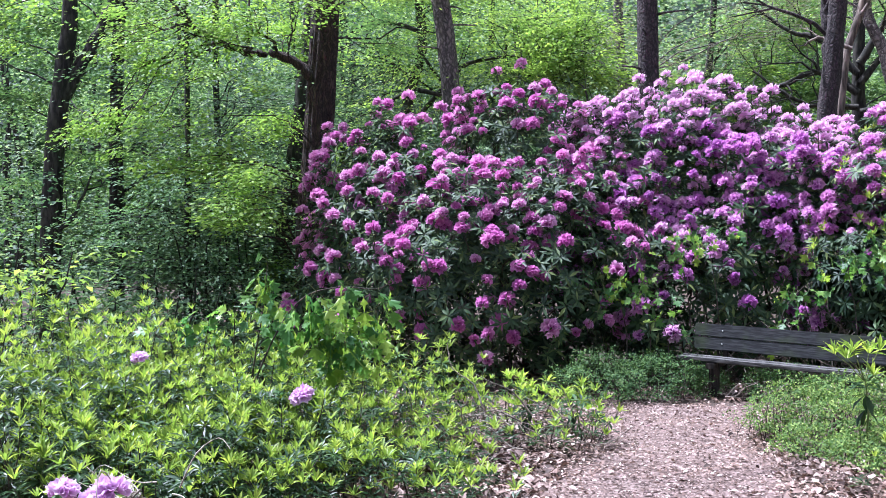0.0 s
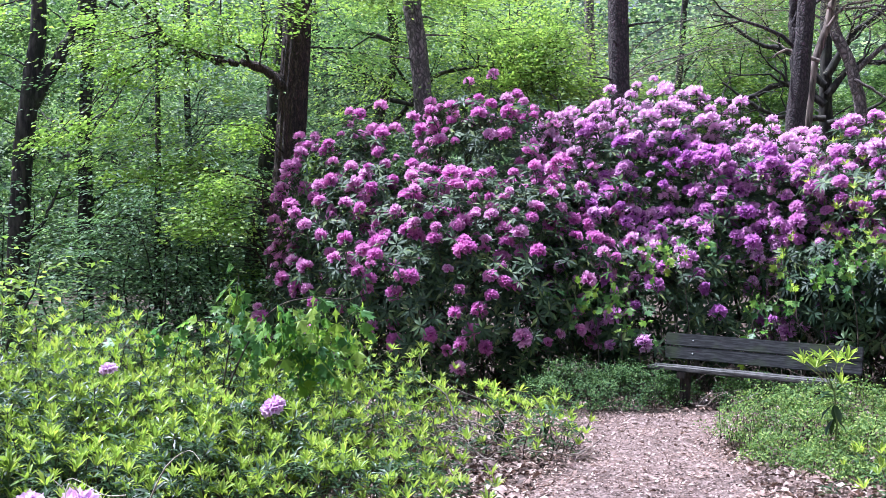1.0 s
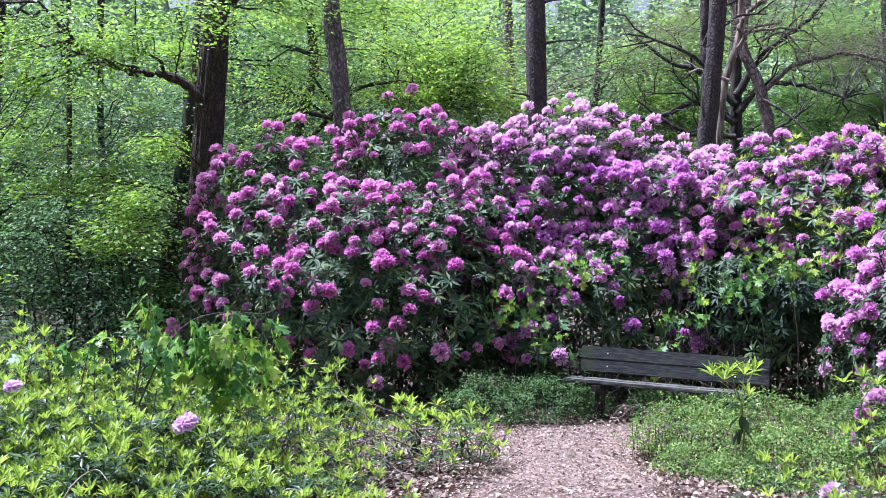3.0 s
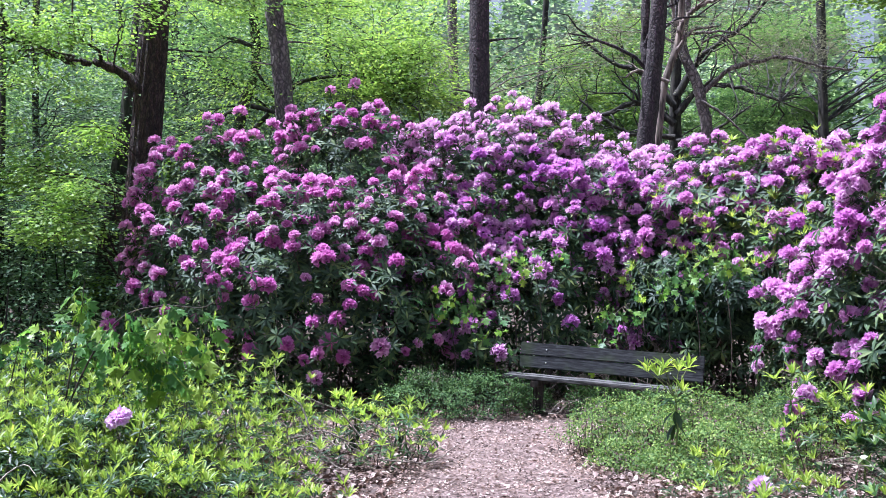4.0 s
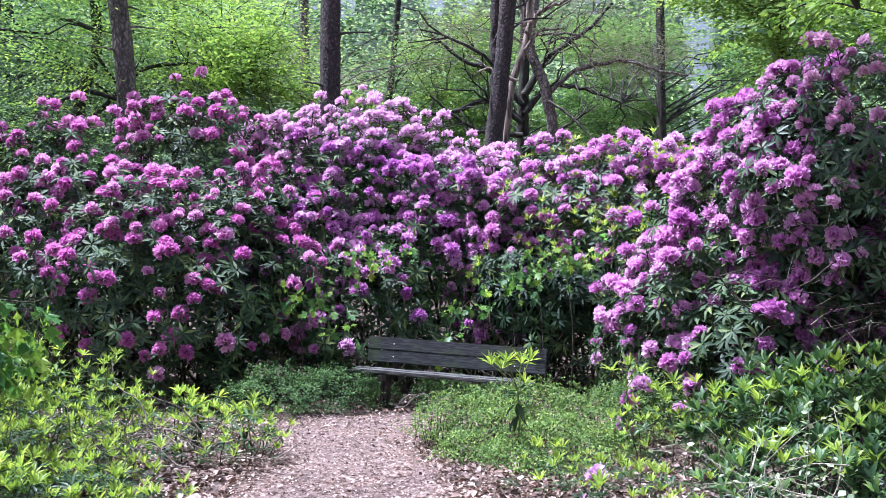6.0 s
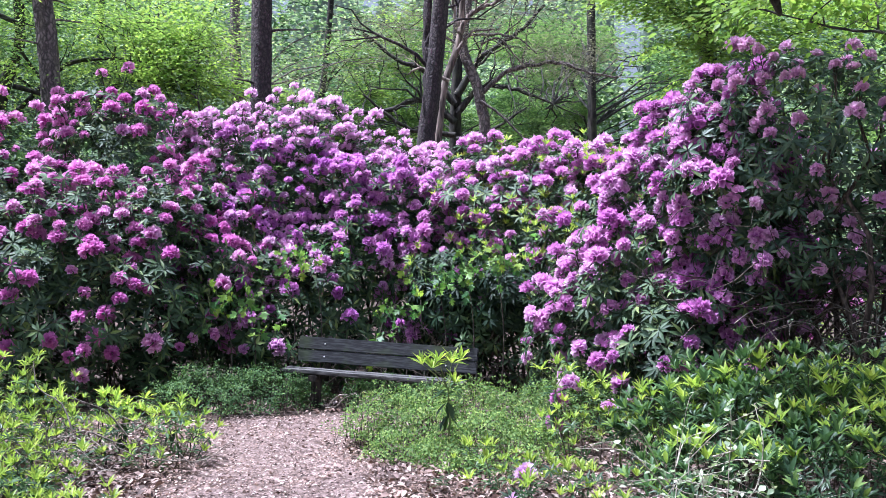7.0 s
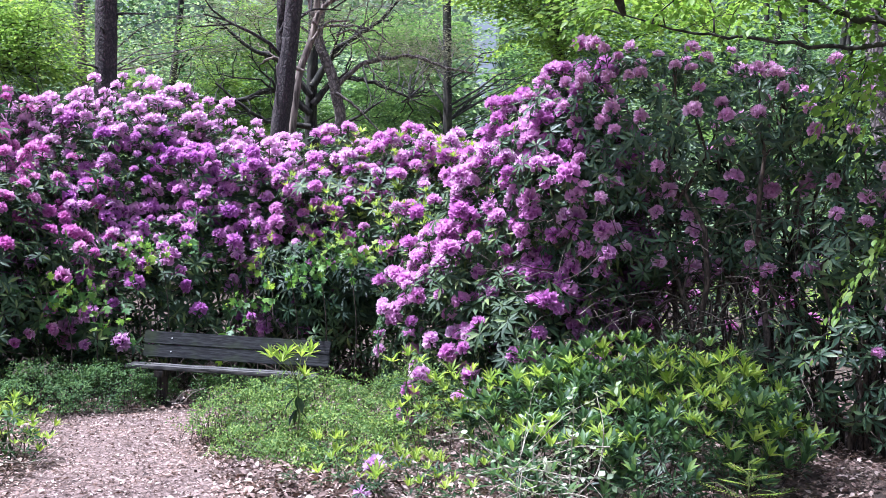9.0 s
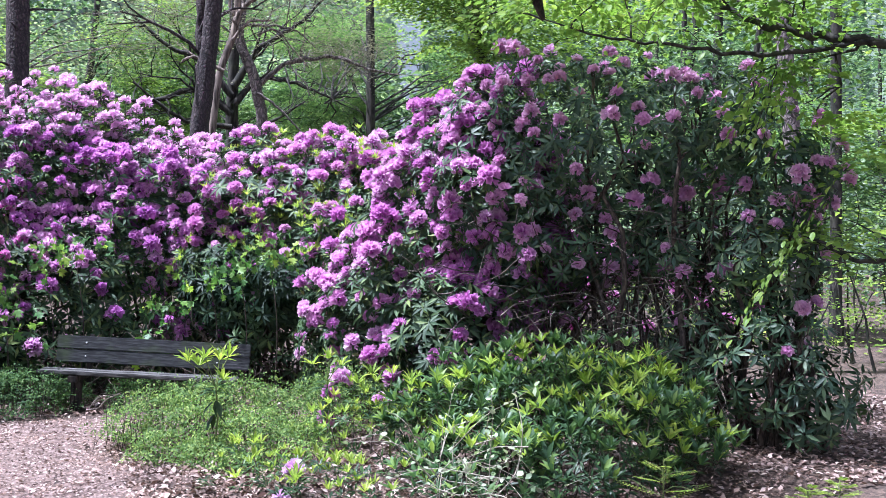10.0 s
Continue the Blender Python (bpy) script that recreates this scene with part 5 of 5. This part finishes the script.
def make_backdrop():
    """Distant tree line round the wood, ragged at the top; its colour carries the haze."""
    az = np.linspace(-75, 85, 401)
    top = 28 + 2.5 * np.sin(az * 0.9) + 1.6 * np.sin(az * 2.7 + 1) + RNG.normal(0, 0.9, len(az))
    top = np.where((az > -5) & (az < 7), top - 1, top)
    top = np.where((az > 18.1) & (az < 19.3), 11, top)
    rows = np.linspace(0, 1, 9)
    v = np.array([[spot(a, 92 + 1.5 * math.sin(a * 3 + 5 * r) + 1.0 * math.sin(a * 7 + 9 * r), -0.2 + h * r) for r in rows] for a, h in zip(az, top)])
    i, j = np.meshgrid(np.arange(len(az) - 1), np.arange(8), indexing="ij")
    f = np.stack([i * 9 + j, (i + 1) * 9 + j, (i + 1) * 9 + j + 1, i * 9 + j + 1], -1).reshape(-1, 4)
    tagged(new("backdrop", mesh_of("backdrop", v.reshape(-1, 3), f, M_DISTANCE)), "distant green tree line, haze put into its pale colour", "backdrop", kind="structure")


make_backdrop()


# ---- saplings, sprigs and other small growth ----
def oak_sapling(label, stems, clusters, mat=M_SAPLING, size=(0.15, 0.26), name="oak_sapling", hang=1.2):
    """Thin stems with lobed leaves. stems: lines of points; clusters: point, spread, number."""
    foot = stems[0][0]
    b = root(name, (foot[0], foot[1], 0.0), label, "sapling")
    o = np.array(b.location)
    for st in stems:
        pts = spline(st, 6)
        v, f = tube_arrays(pts, np.linspace(0.009, 0.003, len(pts)), 5)
        child("stem", mesh_of("stem", v - o, f, M_STEM, True), b)
    base, d = [], []
    for c, spread, n in clusters:
        n = int(n * 1.15)
        base.append(np.asarray(c) + RNG.normal(0, 1, (n, 3)) * np.array((spread[0], spread[0] * 0.8, spread[1])))
        d.append(RNG.normal(0, 0.6, (n, 3)) - hang * UP)
    base, d = np.concatenate(base), np.concatenate(d)
    n = len(base)
    up = np.array((0, -0.7, 0.5) if hang > 1 else (0, -0.7, 0.62)) + RNG.normal(0, 0.42, (n, 3))
    # a random share of the leaves gets the tone with sunlight coloured in
    young = RNG.random(n) < (0.30 if hang > 1 else 0.2)
    big = RNG.uniform(*size, n)
    leaves("foliage", mat, b, (OAK_V, OAK_F), base[~young], d[~young], up[~young], big[~young], 0.95)
    leaves("young_growth", M_SUNLIT, b, (OAK_V, OAK_F), base[young], d[young], up[young], big[young], 0.95, label="yellow-green leaves, sunlight put into their pale colour")
    v, f = joined([tube_arrays(bend(q + 0.09 * RNG.normal(0, 1, 3) + 0.05 * UP, q, 3), (0.002, 0.0015, 0.0015), 3) for q in base[::2]])
    child("twig_tangle", mesh_of("twig_tangle", v - o, f, M_GREENSTEM, True), b, kind="stuff")
    return b


D = 7.6
oak_sapling("young oak with arching stem and drooping bright green lobed leaves", [
    line(D, (-26.2, -0.03), (-25.0, 0.55), (-23.5, 1.0), (-22.0, 1.24), (-20.0, 1.31), (-18.0, 1.29), (-17.2, 1.33)),
    line(D + 0.15, (-25.6, 0.0), (-24.9, 0.7), (-24.3, 1.15), (-24.0, 1.50)), line(D, (-24.5, 0.0), (-23.2, 0.55), (-21.8, 0.85), (-20.6, 1.0))],
    [(spot(-22.3, D, 1.16), (0.12, 0.07), 20), (spot(-21.0, D, 1.08), (0.14, 0.13), 34), (spot(-19.6, D, 1.02), (0.12, 0.14), 26), (spot(-18.2, D, 1.08), (0.10, 0.12), 16),
     (spot(-20.4, D, 0.82), (0.14, 0.10), 18), (spot(-24.2, D + 0.15, 1.36), (0.05, 0.10), 12), (spot(-23.9, D + 0.1, 1.12), (0.06, 0.12), 9), (spot(-17.3, D, 1.12), (0.06, 0.12), 7), (spot(-22.6, D, 0.62), (0.12, 0.08), 8)])
oak_sapling("small oak seedling with broad green leaves among the shrubs", [line(8.2, (-28.2, 0.0), (-27.8, 0.6), (-27.2, 1.05)), line(8.3, (-25.9, 0.0), (-25.9, 0.8), (-25.8, 1.16))],
            [(spot(-28.4, 8.2, 1.02), (0.09, 0.05), 8), (spot(-27.0, 8.2, 1.0), (0.08, 0.05), 6), (spot(-25.8, 8.3, 1.14), (0.09, 0.04), 8)], hang=0.2)
for az, d, z, w, n in ((0.9, 11.55, 1.66, 0.20, 24), (-0.6, 11.5, 1.50, 0.12, 9), (-4.1, 11.1, 1.12, 0.18, 24), (-2.8, 11.1, 1.30, 0.10, 8), (8.0, 10.95, 1.40, 0.22, 26), (11.3, 10.75, 1.62, 0.24, 40), (9.6, 10.85, 1.55, 0.14, 12), (5.8, 11.25, 1.02, 0.16, 14), (-1.8, 11.0, 0.86, 0.14, 10), (5.0, 11.2, 0.70, 0.14, 8)):
    p = spot(az, d, z)
    oak_sapling("oak shoot with fresh lobed leaves growing through the rhododendron", [[spot(az + 0.3, d + 0.15, -0.03), spot(az + 0.5, d + 0.1, z * 0.5), p]],
                [(p, (w, 0.10), n)], M_SAPLING, (0.13, 0.22), hang=0.6)


def shoot_plant(label, az, d, tips, big=0.11):
    """A single young rhododendron: one bare stem parting into leafy rosettes."""
    b = root("rhododendron_seedling", spot(az, d), label, "seedling", "rhododendron seedlings")
    o = np.array(b.location)
    fork = spot(az - 0.2, d, max(t[1] for t in tips) * 0.72)
    v, f = tube_arrays(bend(o - 0.03 * UP, fork, 6, 0, 0.03), np.linspace(0.009, 0.006, 6), 6)
    child("stem", mesh_of("stem", v - o, f, M_GREENSTEM, True), b)
    base, dr, up = [], [], []
    for ta, tz in tips:
        p = spot(ta, d + RNG.normal(0, 0.05), tz)
        v, f = tube_arrays(bend(fork, p, 5, 0.06, 0.03), np.linspace(0.005, 0.003, 5), 5)
        child("side_stem", mesh_of("side_stem", v - o, f, M_GREENSTEM, True), b)
        x, y, z = whorls(np.array([p]), np.array([UP * 1.0 + RNG.normal(0, 0.2, 3)]), 11, 0.75, 0.3)
        base.append(x), dr.append(y), up.append(z)
    base, dr, up = np.concatenate(base), np.concatenate(dr), np.concatenate(up)
    leaves("young_growth", M_SHOOT, b, (BROAD_V, BROAD_F), base, dr, up, RNG.uniform(0.7, 1.1, len(base)) * big * 0.9, 0.52)
    x, y, z = whorls(np.array([fork, fork - 0.04 * UP]), np.array([UP, UP]), 9, 1.45, 0.2)
    leaves("foliage", M_MID, b, (BROAD_V, BROAD_F), x, y, z, RNG.uniform(0.12, 0.17, len(x)), 0.55)
    x, y, z = whorls(np.array([fork - 0.10 * UP, fork - 0.2 * UP]), np.array([UP, UP]), 3, 2.6, 0.15)
    leaves("old_foliage", M_SHADE, b, (BROAD_V, BROAD_F), x, y, z, RNG.uniform(0.13, 0.18, len(x)), 0.95)


shoot_plant("tall single rhododendron seedling with pale green leaf rosettes before the bench", 8.9, 7.7, [(7.2, 0.78), (8.1, 0.82), (8.9, 0.78), (9.4, 0.82), (9.1, 0.64), (7.8, 0.76)], 0.15)
shoot_plant("young rhododendron seedling with bright leaf rosettes", 18.6, 7.7, [(16.6, 0.60), (17.4, 0.66), (18.6, 0.68), (19.6, 0.62), (20.2, 0.56)], 0.12)
shoot_plant("young rhododendron seedling with bright leaf rosettes", 15.0, 8.4, [(14.0, 0.68), (14.9, 0.72), (15.6, 0.66)], 0.12)
shoot_plant("young rhododendron seedling with bright leaf rosettes", 33.0, 7.4, [(32.4, 0.82), (33.0, 0.86), (33.6, 0.74)], 0.13)
for az, d, h in ((-36, 6.0, 0.5), (-24.5, 9.0, 0.98), (-16.5, 9.2, 0.78), (-14.0, 9.0, 0.70), (-19.0, 9.3, 0.86), (-9.2, 8.6, 0.42), (-6.4, 8.4, 0.36), (-33.5, 9.4, 1.12), (-38.4, 9.0, 1.30)):
    shoot_plant("young rhododendron seedling with bright leaf rosettes", az, d, [(az + RNG.normal(0, 0.7), h + RNG.normal(0, 0.05)) for _ in range(4)], 0.11)

# single flower heads among the low shrubs
for az, d, z, size in ((-22.2, 6.95, 0.59, 0.085), (-35.2, 5.3, 0.42, 0.08), (-32.7, 5.25, 0.41, 0.10), (-33.5, 5.3, 0.36, 0.08), (-31.0, 7.5, 0.83, 0.06)):
    near = min(SHRUBS, key=lambda s: (Vector(spot(az, d)) - s.location).length)
    flower(near, "faint", spot(az, d, z), UP + RNG.normal(0, 0.3, 3) + np.array((0, -0.5, 0)), size)
for az, d, z, size in ((15.0, 8.5, 0.40, 0.08), (15.6, 8.5, 0.52, 0.10), (14.6, 8.5, 0.20, 0.08), (17.9, 8.3, 0.38, 0.07), (13.2, 6.5, 0.20, 0.075), (12.5, 6.4, 0.05, 0.055)):
    flower(PATCH, "faint" if d < 7 else "pale", spot(az, d, z), UP + RNG.normal(0, 0.3, 3) + np.array((0, -0.5, 0)), size)


def tangle(name, label, region, count, length, radius, mat, lie=0.25, leafed=0, category="twigs"):
    """Bare curving twigs. region: headings, distances, heights."""
    a0, a1, d0, d1, z0, z1 = region
    c = spot((a0 + a1) / 2, (d0 + d1) / 2)
    b = root(name, (c[0], c[1], 0.0), label, category, kind="stuff")
    tubes, ends = [], []
    for _ in range(count):
        p = spot(RNG.uniform(a0, a1), RNG.uniform(d0, d1), RNG.uniform(z0, z1))
        q = p + unit(RNG.normal(0, 1, 3) * np.array((1, 0.7, lie))) * length * RNG.uniform(0.5, 1.2)
        q[2] = max(q[2], 0.03)
        pts = spline(bend(p, q, 4, RNG.normal(0.05, 0.12), 0.14), 3)
        pts[:, 2] = np.maximum(pts[:, 2], 0.015)
        tubes.append(tube_arrays(pts, np.linspace(radius, radius * 0.35, len(pts)) * RNG.uniform(0.6, 1.4), 4))
        ends += list(pts[2:])
    v, f = joined(tubes)
    child("twig_tangle", mesh_of("twig_tangle", v - c, f, mat, True), b, kind="stuff")
    if leafed:
        base = np.array(ends)[RNG.integers(0, len(ends), leafed)]
        leaves("foliage", M_WHITE, b, (BROAD_V * np.array((1.9, 1, 1)), BROAD_F), base, RNG.normal(0, 1, (leafed, 3)) * np.array((1, 1, 0.5)), UP + RNG.normal(0, 0.5, (leafed, 3)), RNG.uniform(0.03, 0.06, leafed))
    return b


tangle("dead_twigs", "bare grey-brown twigs lying among the low shrubs", (-17, -6.5, 7.3, 8.7, 0.03, 0.30), 80, 0.6, 0.006, M_TWIG)
tangle("dead_twigs", "pale dry stalks sticking out of the low shrubs", (-31.8, -29.0, 5.2, 5.5, 0.28, 0.42), 14, 0.4, 0.005, M_DRY, 0.3)
tangle("bramble", "pale bramble stems with small whitish leaves", (20.5, 27.5, 5.75, 6.05, 0.08, 0.48), 44, 0.6, 0.0036, M_DRY, 0.8, 260, "bramble")
tangle("dead_twigs", "tangle of thin grey twigs inside the leggy bush", (22.5, 37, 8.5, 9.4, 0.3, 1.9), 110, 0.9, 0.005, M_TWIG, 0.35)
tangle("dead_twigs", "dense dark bare twigs filling the leggy bush", (22.5, 38, 8.8, 9.8, 0.2, 2.0), 330, 0.9, 0.007, M_STEM, 0.5)
tangle("dead_twigs", "dead stick and twigs on the ground before the bench", (1.5, 6.0, 10.0, 10.3, 0.02, 0.12), 9, 0.4, 0.008, M_TWIG, 0.4)
tangle("dead_twigs", "grey bare stems leaning under the rhododendrons", (-19, 12, 11.7, 12.5, 0.05, 0.7), 110, 0.8, 0.009, M_TWIG, 1.6)
tangle("dead_twigs", "dark bare stems under the rhododendrons", (-20, 13.5, 11.6, 12.2, 0.05, 0.7), 110, 0.9, 0.009, M_STEM, 0.9)


def yew_sprig(az, d, h):
    b = root("conifer_seedling", spot(az, d), "small yellow-green conifer seedling with flat sprays", "seedling")
    o = np.array(b.location)
    v, f = tube_arrays(bend(o - 0.02 * UP, o + h * UP, 5), np.linspace(0.006, 0.003, 5), 5)
    child("stem", mesh_of("stem", v - o, f, M_GREENSTEM, True), b)
    base, dr, up = [], [], []
    for k in range(9):
        a = k * 2.4
        s = o + UP * h * (0.35 + 0.65 * k / 9)
        out = np.array((math.cos(a), math.sin(a), 0.25))
        length = h * 0.62 * (1.2 - k / 10)
        v, f = tube_arrays(bend(s, s + out * length, 4, 0.1), np.linspace(0.003, 0.0015, 4), 4)
        child("side_shoot", mesh_of("side_shoot", v - o, f, M_GREENSTEM, True), b)
        side = unit(np.cross(out, UP))
        for t in np.linspace(0.2, 1, 12):
            for sgn in (-1, 1):
                base.append(s + out * length * t)
                dr.append(out * 0.6 + side * sgn)
                up.append(UP)
    leaves("foliage", M_SHOOT, b, (LANCE_V, LANCE_F), np.array(base), np.array(dr), np.array(up), np.full(len(base), 0.042), 1.0)


yew_sprig(34.0, 6.1, 0.40)
yew_sprig(41.5, 6.6, 0.18)
yew_sprig(43.0, 6.8, 0.2)
